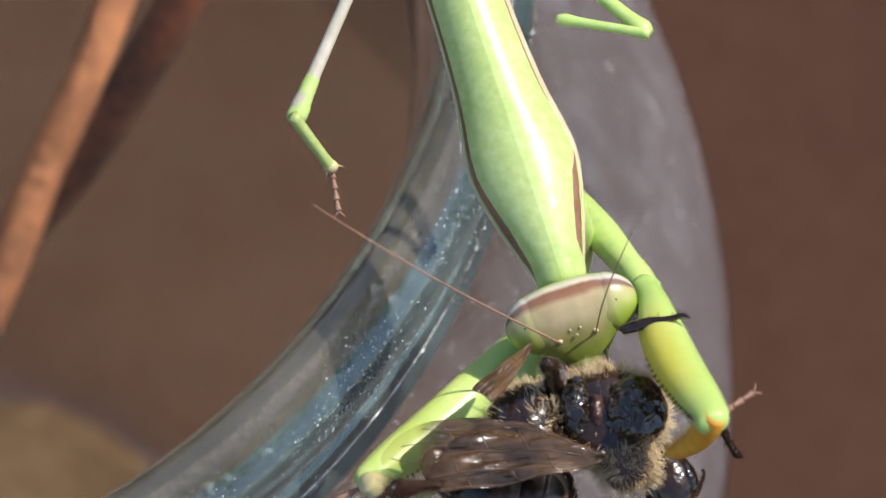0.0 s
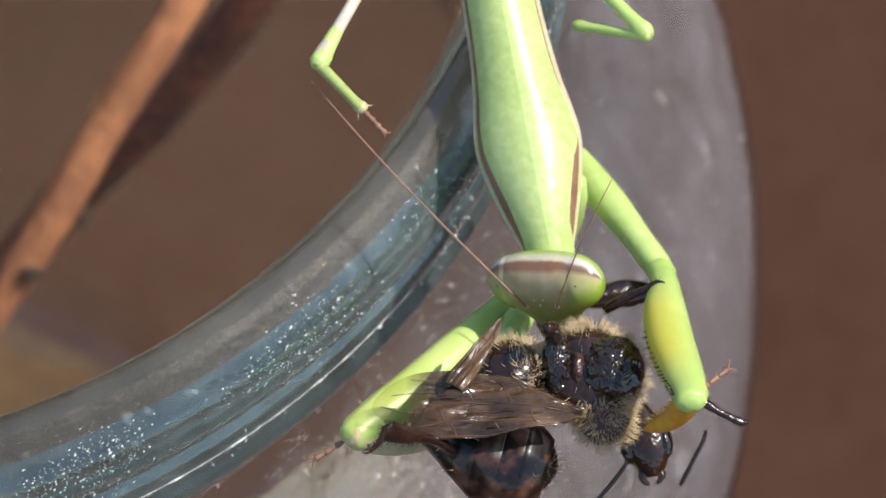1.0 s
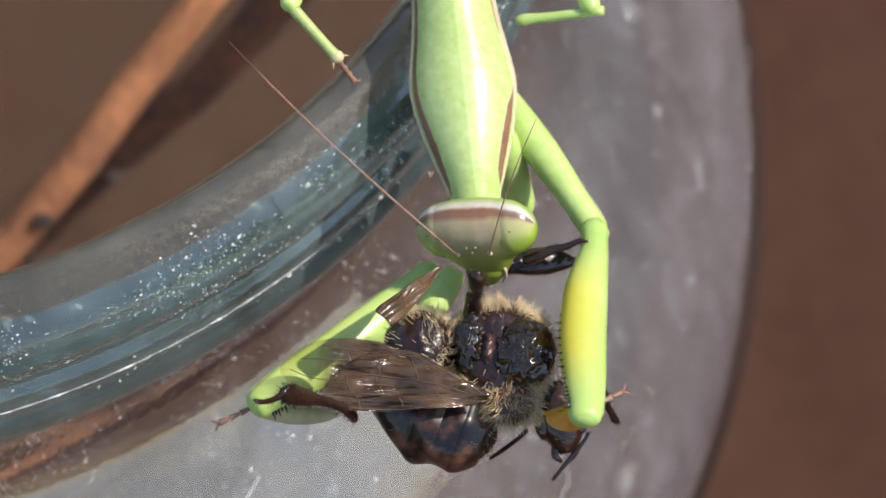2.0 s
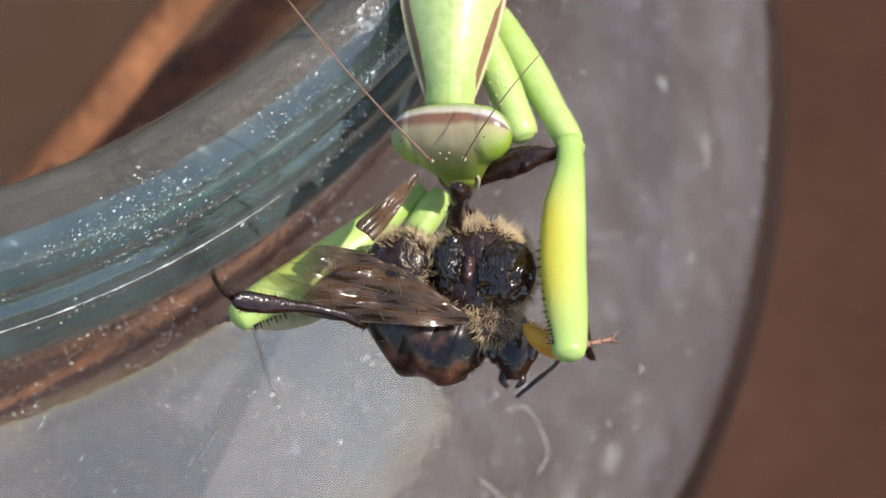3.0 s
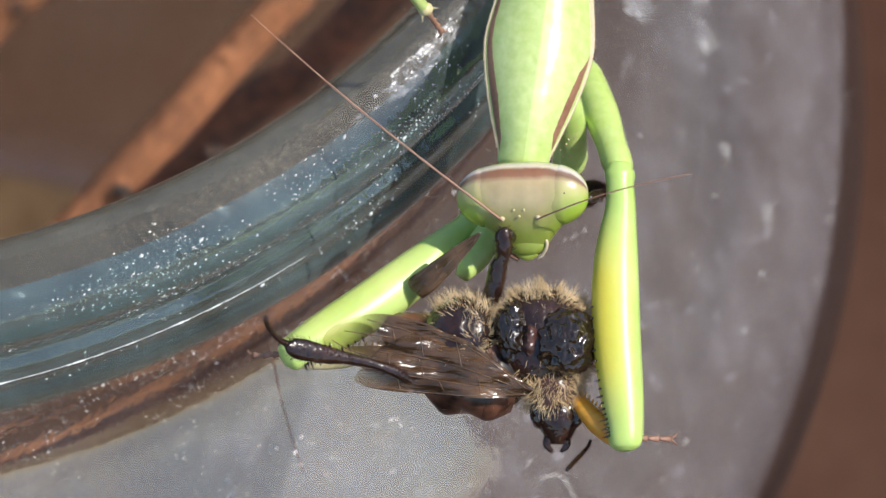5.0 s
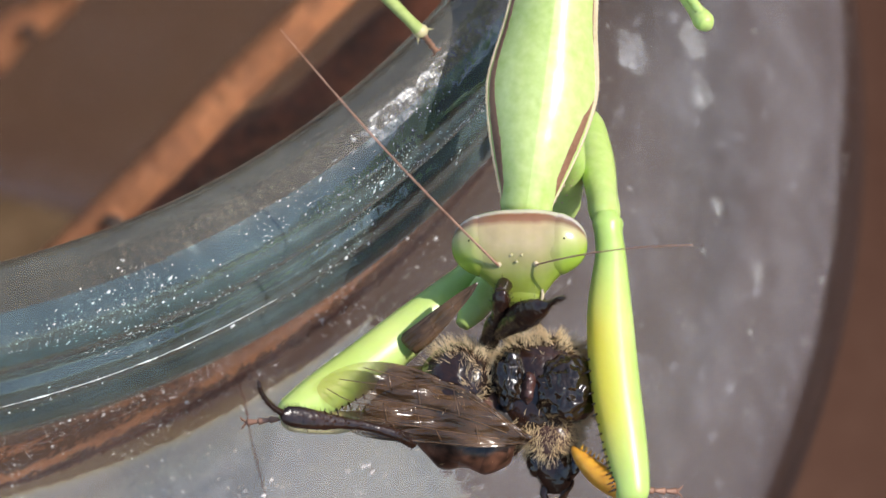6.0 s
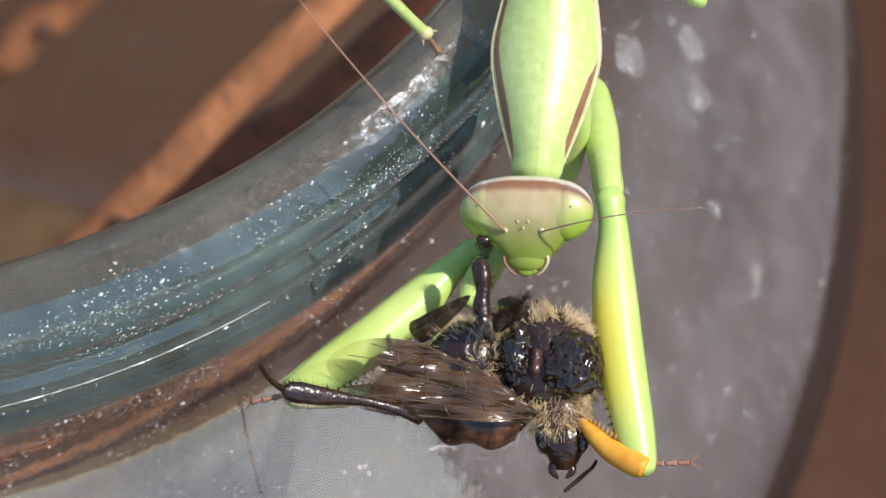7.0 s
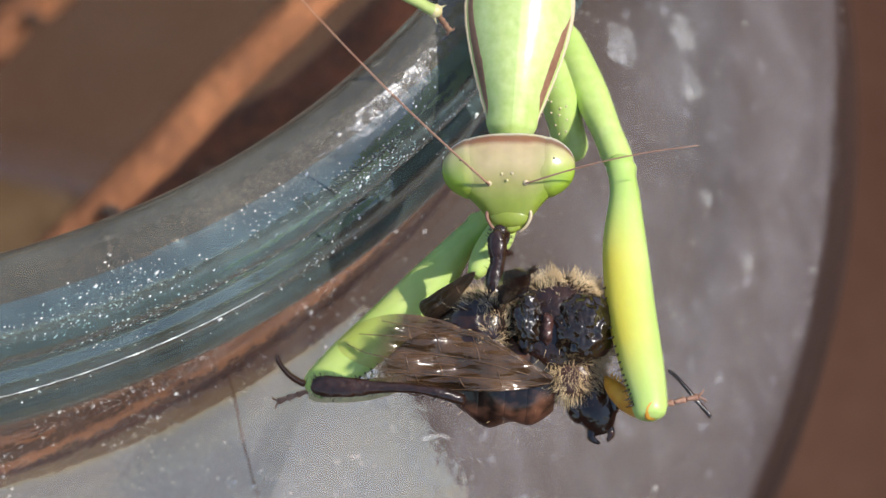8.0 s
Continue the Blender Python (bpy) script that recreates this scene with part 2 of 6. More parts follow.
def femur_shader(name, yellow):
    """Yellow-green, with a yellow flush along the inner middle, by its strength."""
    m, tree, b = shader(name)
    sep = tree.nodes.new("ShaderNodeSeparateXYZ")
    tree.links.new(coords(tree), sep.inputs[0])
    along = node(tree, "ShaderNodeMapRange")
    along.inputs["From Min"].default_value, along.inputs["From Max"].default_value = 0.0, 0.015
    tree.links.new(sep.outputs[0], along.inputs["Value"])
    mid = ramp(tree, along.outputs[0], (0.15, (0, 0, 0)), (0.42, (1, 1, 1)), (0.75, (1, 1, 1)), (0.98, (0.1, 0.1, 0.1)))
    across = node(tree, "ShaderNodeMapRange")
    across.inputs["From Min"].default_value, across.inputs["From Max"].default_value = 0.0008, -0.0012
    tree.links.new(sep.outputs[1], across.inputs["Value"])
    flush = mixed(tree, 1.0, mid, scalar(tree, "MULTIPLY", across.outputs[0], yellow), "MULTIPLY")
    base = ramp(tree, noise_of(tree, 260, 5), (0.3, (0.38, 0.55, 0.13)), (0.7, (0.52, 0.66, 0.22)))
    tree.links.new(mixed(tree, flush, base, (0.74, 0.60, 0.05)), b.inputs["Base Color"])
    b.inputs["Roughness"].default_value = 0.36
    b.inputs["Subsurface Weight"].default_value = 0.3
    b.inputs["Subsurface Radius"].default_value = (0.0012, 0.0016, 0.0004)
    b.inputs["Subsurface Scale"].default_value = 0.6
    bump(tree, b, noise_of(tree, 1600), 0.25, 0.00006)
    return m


FACE, EYE, WING = head_shader("mantis_face", 0.32, 0.0), head_shader("compound_eye", 0.24, 0.2), wing_shader("wing_membrane", 0.78, 1.0)
FOLDED_WING = wing_shader("folded_wing_membrane", 0.93, 0.2)
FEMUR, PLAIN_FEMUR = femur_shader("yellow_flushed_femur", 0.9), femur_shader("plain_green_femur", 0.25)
GLASS, GLASS_DUSTY = glass_shader("clear_glass", 0.0, 0.012), glass_shader("dusty_glass", 0.085, 0.165, dust=(0.58, 0.57, 0.62), coat=0.9, dust_and_edge_dark=True, ripple=0.12, fine=0.12)
# rim's own green glass; tint and film pushed teal to paint in sky reflection
GLASS_RIM_SKY = glass_shader("sky_teal_rim_glass", 0.04, 0.16, (0.24, 0.58, 0.60), 0.0, 0.10, dust=(0.46, 0.60, 0.60), coat=0.45, fine=0.6, polish=0.05)
GLASS_LIP = glass_shader("ground_lip_glass", 0.05, 0.13, (0.76, 0.76, 0.62), 0.0, 0.12, (0.55, 0.50, 0.38), shine=0.05, fine=0.75)


def film_patch(name, rough, low, high, most):
    """A dried mineral film or scuff, patchy and half clear."""
    m, tree, b = shader(name)
    b.inputs["Base Color"].default_value = (0.62, 0.62, 0.64, 1)
    b.inputs["Roughness"].default_value = rough
    clear = tree.nodes.new("ShaderNodeBsdfTransparent")
    mix = tree.nodes.new("ShaderNodeMixShader")
    tree.links.new(ramp(tree, mixed(tree, 0.5, noise_of(tree, 500, 5), noise_of(tree, 2600, 3)), (low, (0.02,) * 3), (high, (most,) * 3)), mix.inputs[0])
    tree.links.new(clear.outputs[0], mix.inputs[1])
    tree.links.new(b.outputs[0], mix.inputs[2])
    tree.links.new(mix.outputs[0], tree.nodes["Material Output"].inputs["Surface"])
    return m


FILM_MARK, SCUFF = film_patch("dried_drop_film", 0.5, 0.42, 0.66, 0.5), film_patch("glass_scuff", 0.22, 0.47, 0.66, 0.5)
BASE_LAYER = surface("litter", (0.042, 0.025, 0.014), (0.082, 0.053, 0.031), 28, 0.95, 0.8, 0.002, 7)
PLASTER = surface("plaster", (0.10, 0.075, 0.06), (0.16, 0.12, 0.10), 6, 0.9, 0.4, 0.002, 20)

for dull in (EARTH, BASE_LAYER):
    dull.node_tree.nodes["Principled BSDF"].inputs["Specular IOR Level"].default_value = 0.08


# ---- building helpers ----
MM = 0.001


def part(name, bm, material, parent=None, label="", smooth=True):
    """Links a bmesh, drawn in millimetres, as one mesh object under its thing."""
    bmesh.ops.recalc_face_normals(bm, faces=bm.faces)
    me = bpy.data.meshes.new(name)
    bm.to_mesh(me)
    bm.free()
    me.transform(Matrix.Scale(MM, 4))
    me.materials.append(material)
    for p in me.polygons:
        p.use_smooth = smooth
    ob = new(name, me)
    ob.parent = parent
    return tagged(ob, label)


def ring_loft(bm, rings, cap=True):
    """Joins rings of points, each a list of the same length, into a skin."""
    rows = [[bm.verts.new(p) for p in r] for r in rings]
    n = len(rows[0])
    for a, b in zip(rows, rows[1:]):
        for i in range(n):
            bm.faces.new((a[i], a[(i + 1) % n], b[(i + 1) % n], b[i]))
    if cap:
        bm.faces.new(rows[0][::-1])
        bm.faces.new(rows[-1])
    return rows


def smooth_line(points, steps):
    """A Catmull-Rom line through points of any width."""
    pts = [np.array(p, float) for p in points]
    pts = [2 * pts[0] - pts[1]] + pts + [2 * pts[-1] - pts[-2]]
    out = []
    for a, b, c, d in zip(pts, pts[1:], pts[2:], pts[3:]):
        for k in range(steps):
            t = k / steps
            out.append(0.5 * (2 * b + (c - a) * t + (2 * a - 5 * b + 4 * c - d) * t * t + (3 * b - 3 * c + d - a) * t ** 3))
    return out + [pts[-2]]


def limb(bm, stations, sides=14, steps=4, rough=0.0, seed=1):
    """A rounded limb along stations (x, y, z, half width, half depth)."""
    line = smooth_line(stations, steps)
    rnd = random.Random(seed)
    rings = []
    for i, s in enumerate(line):
        ahead, back = line[min(i + 1, len(line) - 1)], line[max(i - 1, 0)]
        way = Vector(ahead[:3] - back[:3]).normalized()
        up = Vector((0, 0, 1)) - way * way.z
        if up.length < 0.1:
            up = Vector((0, 1, 0)) - way * way.y
        up.normalize()
        side = up.cross(way)
        ring = []
        for k in range(sides):
            a = 2 * math.pi * k / sides
            w = 1 + rough * (rnd.random() - 0.5)
            ring.append(Vector(s[:3]) + side * (math.cos(a) * max(s[3], 0.01) * w) + up * (math.sin(a) * max(s[4], 0.01) * w))
        rings.append(ring)
    ring_loft(bm, rings)
    return line


def ball(bm, centre, radii, u=20, v=14, turn=None):
    m = Matrix.Translation(centre) @ (turn or Matrix.Identity(4)) @ Matrix.Diagonal((*radii, 1))
    bmesh.ops.create_uvsphere(bm, u_segments=u, v_segments=v, radius=1, matrix=m)


def spike(bm, at, way, length, radius, sides=5):
    way = Vector(way).normalized()
    m = Matrix.Translation(Vector(at) + way * length / 2) @ way.to_track_quat("Z", "Y").to_matrix().to_4x4()
    bmesh.ops.create_cone(bm, cap_ends=True, segments=sides, radius1=radius, radius2=radius * 0.08, depth=length, matrix=m)


def hair(bm, at, way, length, radius, bend):
    """A curved three-sided hair."""
    at, way = Vector(at), Vector(way).normalized()
    side = way.orthogonal().normalized()
    other = way.cross(side)
    rows = []
    for k, w in ((0, 1.0), (0.55, 0.75)):
        c = at + way * length * k + bend * k * k
        rows.append([bm.verts.new(c + (side * math.cos(a) + other * math.sin(a)) * radius * w) for a in (0, 2.1, 4.2)])
    tip = bm.verts.new(at + way * length + bend)
    for i in range(3):
        j = (i + 1) % 3
        bm.faces.new((rows[0][i], rows[0][j], rows[1][j], rows[1][i]))
        bm.faces.new((rows[1][i], rows[1][j], tip))


def holder(name, label, category, parent=None):
    return tagged(new(name), label, category)


# ---- ground, jar and twigs ----
RIM = 0.240          # height of the jar's mouth over the cloth


def build_ground():
    bm = bmesh.new()
    n, size = 80, 400000.0
    rnd = [k / n * 2 - 1 for k in range(n + 1)]
    grid = [[bm.verts.new((size * x * abs(x) ** 4, size * y * abs(y) ** 4, 0)) for x in rnd] for y in rnd]
    for r, q in zip(grid, grid[1:]):
        for i in range(n):
            bm.faces.new((r[i], r[i + 1], q[i + 1], q[i]))
    for v in bm.verts:
        far = math.hypot(v.co.x, v.co.y)
        if far > 110:
            v.co.z = -1.0 + 2.5 * noise.noise(v.co * 0.012)
        else:
            v.co.z = -1.2
    ob = part("ground", bm, EARTH)
    return tagged(ob, "plain brown cloth ground under the jar", "ground", kind="structure")


JAR_OUTER = ((50.7, 0.22), (51.4, 0.10), (52.0, -0.14), (52.8, -0.55), (53.5, -1.12), (54.0, -1.9), (54.25, -3.0), (54.2, -4.2), (53.9, -5.0), (53.5, -5.5), (53.7, -6.2), (54.3, -6.9), (54.5, -7.8), (54.5, -8.7), (54.9, -9.6),
             (55.0, -10.6), (54.5, -12.1), (53.4, -13.6), (52.5, -16.0), (52.1, -20.0), (52.9, -23.2), (54.8, -25.8), (59.6, -31.4), (65.5, -38.3), (71.3, -46.2), (75.3, -53.5), (78.1, -61.3), (79.0, -69.3),
             (79.4, -84.0), (79.3, -112.0), (79.0, -215.0), (77.0, -232.0), (71.5, -238.5), (61.0, -239.6))


def skin(z):
    """Radius of the jar's outer skin at height z under the lip."""
    pts = JAR_OUTER[1:]
    for (r0, z0), (r1, z1) in zip(pts, pts[1:]):
        if z1 <= z <= z0:
            return r0 + (r1 - r0) * (z0 - z) / (z0 - z1)
    return pts[0][0]


def build_dust(jar):
    """Grains and flakes of dust on the rim and shoulder, too many to count."""
    rnd = random.Random(21)
    bm = bmesh.new()
    for k in range(60000):
        on_rim = k < 27000
        a = radians(rnd.uniform(-115, 25) if on_rim else rnd.uniform(-80, 22))
        z = min(rnd.gauss(-0.75, 0.4), 0.05) if k < 4000 else rnd.triangular(-9.5, 0.1, -1.2) if on_rim else rnd.uniform(-54, -17)
        if not on_rim and a > radians(-25) and rnd.random() < 0.35:
            continue
        if on_rim and noise.noise(Vector((math.cos(a) * 9, math.sin(a) * 9, z * 0.5))) < rnd.uniform(-0.2, 0.5):
            continue
        r = skin(z) + 0.01
        n = Vector((math.cos(a), math.sin(a), 0.35)).normalized()
        if not on_rim and noise.noise(Vector((math.cos(a) * 14, math.sin(a) * 14, z * 0.16))) < rnd.uniform(-0.5, 0.35):
            continue
        size = rnd.lognormvariate(-3.85, 0.6) if on_rim else rnd.lognormvariate(-3.85, 0.6)
        at = Vector((r * math.cos(a), r * math.sin(a), z))
        side = n.orthogonal().normalized()
        other = n.cross(side)
        w = rnd.uniform(0, 6.28)
        long = rnd.uniform(0.8, 1.8)
        base = [bm.verts.new(at + (side * math.cos(w + b) * long + other * math.sin(w + b)) * size * rnd.uniform(0.7, 1.2)) for b in (0, 1.6, 3.1, 4.7)]
        top = bm.verts.new(at + n * size * 0.7)
        for i in range(4):
            bm.faces.new((base[i], base[(i + 1) % 4], top))
    ob = part("dust", bm, DUST, jar, "white specks of dust", smooth=False)
    return tagged(ob, kind="stuff")


def build_jar():
    """A wide-mouthed jar turned from one closed profile, radius and height in millimetres below the lip."""
    outer = JAR_OUTER
    inner = [(60.0, -234.0), (70.0, -232.0), (74.6, -226.0), (74.8, -212.0), (74.9, -150.0), (75.0, -90.0), (74.7, -69.6), (73.9, -62.3), (71.4, -55.3), (67.6, -48.5), (62.1, -41.0), (56.3, -34.2), (51.5, -28.5),
             (48.7, -23.5), (48.5, -18.0), (48.5, -8.0), (48.7, -3.0), (49.1, -1.1), (49.8, -0.05)]
    line = [tuple(p) for p in smooth_line([(0.0, -234.5), (30.0, -234.4), *inner, *outer, (30.0, -239.0), (0.0, -238.8)], 8)]
    line = [(max(r, 0.01), z) for r, z in line]
    n = 200
    bm = bmesh.new()
    rings = []
    for r, z in line:
        rings.append([bm.verts.new((r * math.cos(a), r * math.sin(a), z + 0.10 * noise.noise(Vector((math.cos(a) * 2.5, math.sin(a) * 2.5, z * 0.06)))))
                      for a in (2 * math.pi * k / n for k in range(n))])
    for a, b in zip(rings, rings[1:]):
        for i in range(n):
            bm.faces.new((a[i], a[(i + 1) % n], b[(i + 1) % n], b[i]))
    bm.faces.new(rings[0])
    bm.faces.new(rings[-1][::-1])
    bm.faces.ensure_lookup_table()
    for fc in bm.faces:
        c = fc.calc_center_median()
        far = math.hypot(c.x, c.y) > skin(c.z) - 1.0
        turn = math.degrees(math.atan2(c.y, c.x))
        facing = -120 < turn < 60
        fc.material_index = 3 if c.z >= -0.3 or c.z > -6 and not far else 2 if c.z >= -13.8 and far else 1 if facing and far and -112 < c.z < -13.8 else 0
    jar = holder("glass_jar", "wide-mouthed dusty clear glass jar standing on brown cloth", "jar")
    jar.location = (0, 0, RIM)
    body = part("body", bm, GLASS, jar)
    for extra in (GLASS_DUSTY, GLASS_RIM_SKY, GLASS_LIP):
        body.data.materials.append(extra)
    body.visible_shadow = False
    build_dust(jar)
    # fibres and dried drops on the glass: angle round the jar and height
    for name, label, mat, thick, spots in (
            ("scratch", "fine dark scratch", BARK_DARK, 0.03, ((-42.42, -22.6), (-42.42, -24.1), (-42.86, -26.3), (-43.18, -28.5), (-43.32, -30.2))),
            ("fibre", "white lint fibre", DUST, 0.04, ((-47.6, -29.1), (-48.6, -29.6), (-49.5, -30.1))),
            ("fibre", "curled pale fibre", DUST, 0.028, ((-30.1, -39.6), (-28.9, -40.6), (-28.8, -42.6), (-29.2, -44.2), (-30.4, -44.4))),
            ("fibre", "curled pale fibre", DUST, 0.025, ((-33.8, -41.5), (-33.3, -42.9), (-33.0, -44.5))),
            ("fibre", "short pale fibre", DUST, 0.03, ((-32.3, -32.4), (-31.3, -32.8), (-30.7, -33.4)))):
        bm = bmesh.new()
        st = []
        for deg, z in smooth_line(spots, 6):
            a, r = radians(deg), skin(z) + 0.02
            st.append((r * math.cos(a), r * math.sin(a), z, thick, thick))
        limb(bm, st, 6, 1)
        part(name, bm, mat, jar, label)
    # raised white line along the rim bead, uneven and broken
    bm = bmesh.new()
    st = []
    for k in range(160):
        deg = -72 + 30 * k / 159
        thick = 0.004 + 0.060 * max(0.0, 0.12 + noise.noise(Vector((deg * 0.9, 0, 0))) + 0.6 * noise.noise(Vector((deg * 5, 4, 0)))) * min(1, k / 30, (159 - k) / 20)
        z = -7.8 + 0.06 * noise.noise(Vector((deg * 2, 7, 0)))
        r = skin(z) + 0.01
        st.append((r * math.cos(radians(deg)), r * math.sin(radians(deg)), z, thick * 1.4, thick))
    limb(bm, st, 6, 1, 0.5, 8)
    part("bead_line", bm, DUST, jar, "broken white line along the rim bead")
    # scuffed, wrinkled patch on the lip
    bm = bmesh.new()
    rings = []
    for k in range(121):
        deg = -37 + 17.5 * k / 120
        a = radians(deg)
        ring = []
        for j in range(17):
            u = j / 16 * 2 - 1
            r = 52.1 + 0.62 * u * min(1, k / 25, (120 - k) / 12) * (1 + 0.5 * noise.noise(Vector((deg * 0.9, u, 3))))
            z = 0.1 - 0.24 * max(0.0, r - 51.4) / 0.6 if r < 52.0 else -0.14 - 0.41 * (r - 52.0) / 0.8
            z += 0.10 * noise.noise(Vector((math.cos(a) * 2.5, math.sin(a) * 2.5, z * 0.06))) + 0.02 + 0.16 * abs(noise.noise(Vector((deg * 6.5, u * 3.0, 0)))) * (1 - u * u)
            ring.append((r * math.cos(a), r * math.sin(a), z))
        rings.append([bm.verts.new(p) for p in ring])
    for p, q in zip(rings, rings[1:]):
        for j in range(16):
            bm.faces.new((p[j], p[j + 1], q[j + 1], q[j]))
    part("scuff", bm, SCUFF, jar, "bright wrinkled scuff mark on the lip")
    for deg, z, size in ((-3.2, -28.7, 1.5), (1.2, -33.0, 1.3), (-1.2, -34.6, 1.2), (-6.9, -44.4, 0.8), (-25.3, -49.0, 1.3), (-29.0, -47.3, 1.0), (-6.3, -38.8, 0.6)):
        a, r = radians(deg), skin(z) + 0.02
        out = Vector((math.cos(a), math.sin(a), 0.75)).normalized()
        side = Vector((-math.sin(a), math.cos(a), 0))
        up = out.cross(side)
        at = Vector((r * math.cos(a), r * math.sin(a), z))
        bm = bmesh.new()
        rings = []
        for j in range(7):
            ring = []
            for k in range(36):
                q = 2 * math.pi * k / 36
                w = size * 1.15 * (j + 0.01) / 6 * (1 + 0.45 * noise.noise(Vector((math.cos(q) * 1.3, math.sin(q) * 1.3, deg))) + 0.15 * noise.noise(Vector((math.cos(q) * 4, math.sin(q) * 4, deg))))
                c = at + side * math.cos(q) * w * 0.8 + up * math.sin(q) * w
                turn = math.atan2(c.y, c.x)
                away = skin(min(c.z, -0.5)) + (0.05 if j < 6 else 0.02)
                ring.append((away * math.cos(turn), away * math.sin(turn), c.z))
            rings.append(ring)
        ring_loft(bm, rings, False)
        part("drop_mark", bm, FILM_MARK, jar, "pale patchy film of a dried drop")
    return jar


def build_base_layer():
    """Mottled brown layer added over the jar's bottom, hiding sky reflections in the base glass."""
    bm = bmesh.new()
    rings = []
    for j in range(26):
        r = 72.0 * (1 - j / 26)
        rings.append([(r * math.cos(a), r * math.sin(a), 9 + 5 * noise.noise(Vector((r * math.cos(a), r * math.sin(a), 0)) * 0.05) + 2 * noise.noise(Vector((r * math.cos(a), r * math.sin(a), 5)) * 0.2))
                      for a in (2 * math.pi * q / 72 for q in range(72))])
    low = [[(p[0], p[1], 6.2) for p in rings[0]]]
    ring_loft(bm, low + rings)
    ob = part("litter", bm, BASE_LAYER, None, "mottled brown and olive layer added on the jar's bottom")
    return tagged(ob, category="litter", kind="stuff")


def twig(name, a, b, r0, r1, mat, label, seed, knots=()):
    thing = holder(name, label, "twig")
    a, b = Vector(a), Vector(b)
    thing.location = a * MM
    rnd = random.Random(seed)
    st = []
    for k in range(13):
        t = k / 12
        p = (b - a) * t + Vector([rnd.uniform(-0.5, 0.5) for _ in range(3)])
        r = (r0 + (r1 - r0) * t) * rnd.uniform(0.93, 1.08)
        st.append((*p, r, r))
    bm = bmesh.new()
    limb(bm, st, 18, 6, 0.10, seed)
    part("stem", bm, mat, thing)
    for t, size in knots:
        bm = bmesh.new()
        p = (b - a) * t
        ball(bm, p + Vector((0.4, -0.8, 0.8)) * r0, (size, size * 0.8, size * 0.6), 12, 8)
        for v in bm.verts:
            v.co += v.normal * 0.25 * noise.noise(v.co * 0.9)
        part("knot", bm, SCAR, thing, "dark bud scar")
    return thing


def build_unseen_wall(name, at, size):
    """An unseen plain wall, added to darken part of what the glass reflects."""
    bm = bmesh.new()
    bmesh.ops.create_cube(bm, size=1, matrix=Matrix.Diagonal((*size, 1)))
    bmesh.ops.bevel(bm, geom=bm.edges[:], offset=8, segments=2, affect="EDGES")
    ob = part(name, bm, PLASTER, None, "unseen plain brown wall added for the glass reflections", smooth=False)
    ob.location = at
    return tagged(ob, category="wall", kind="structure")


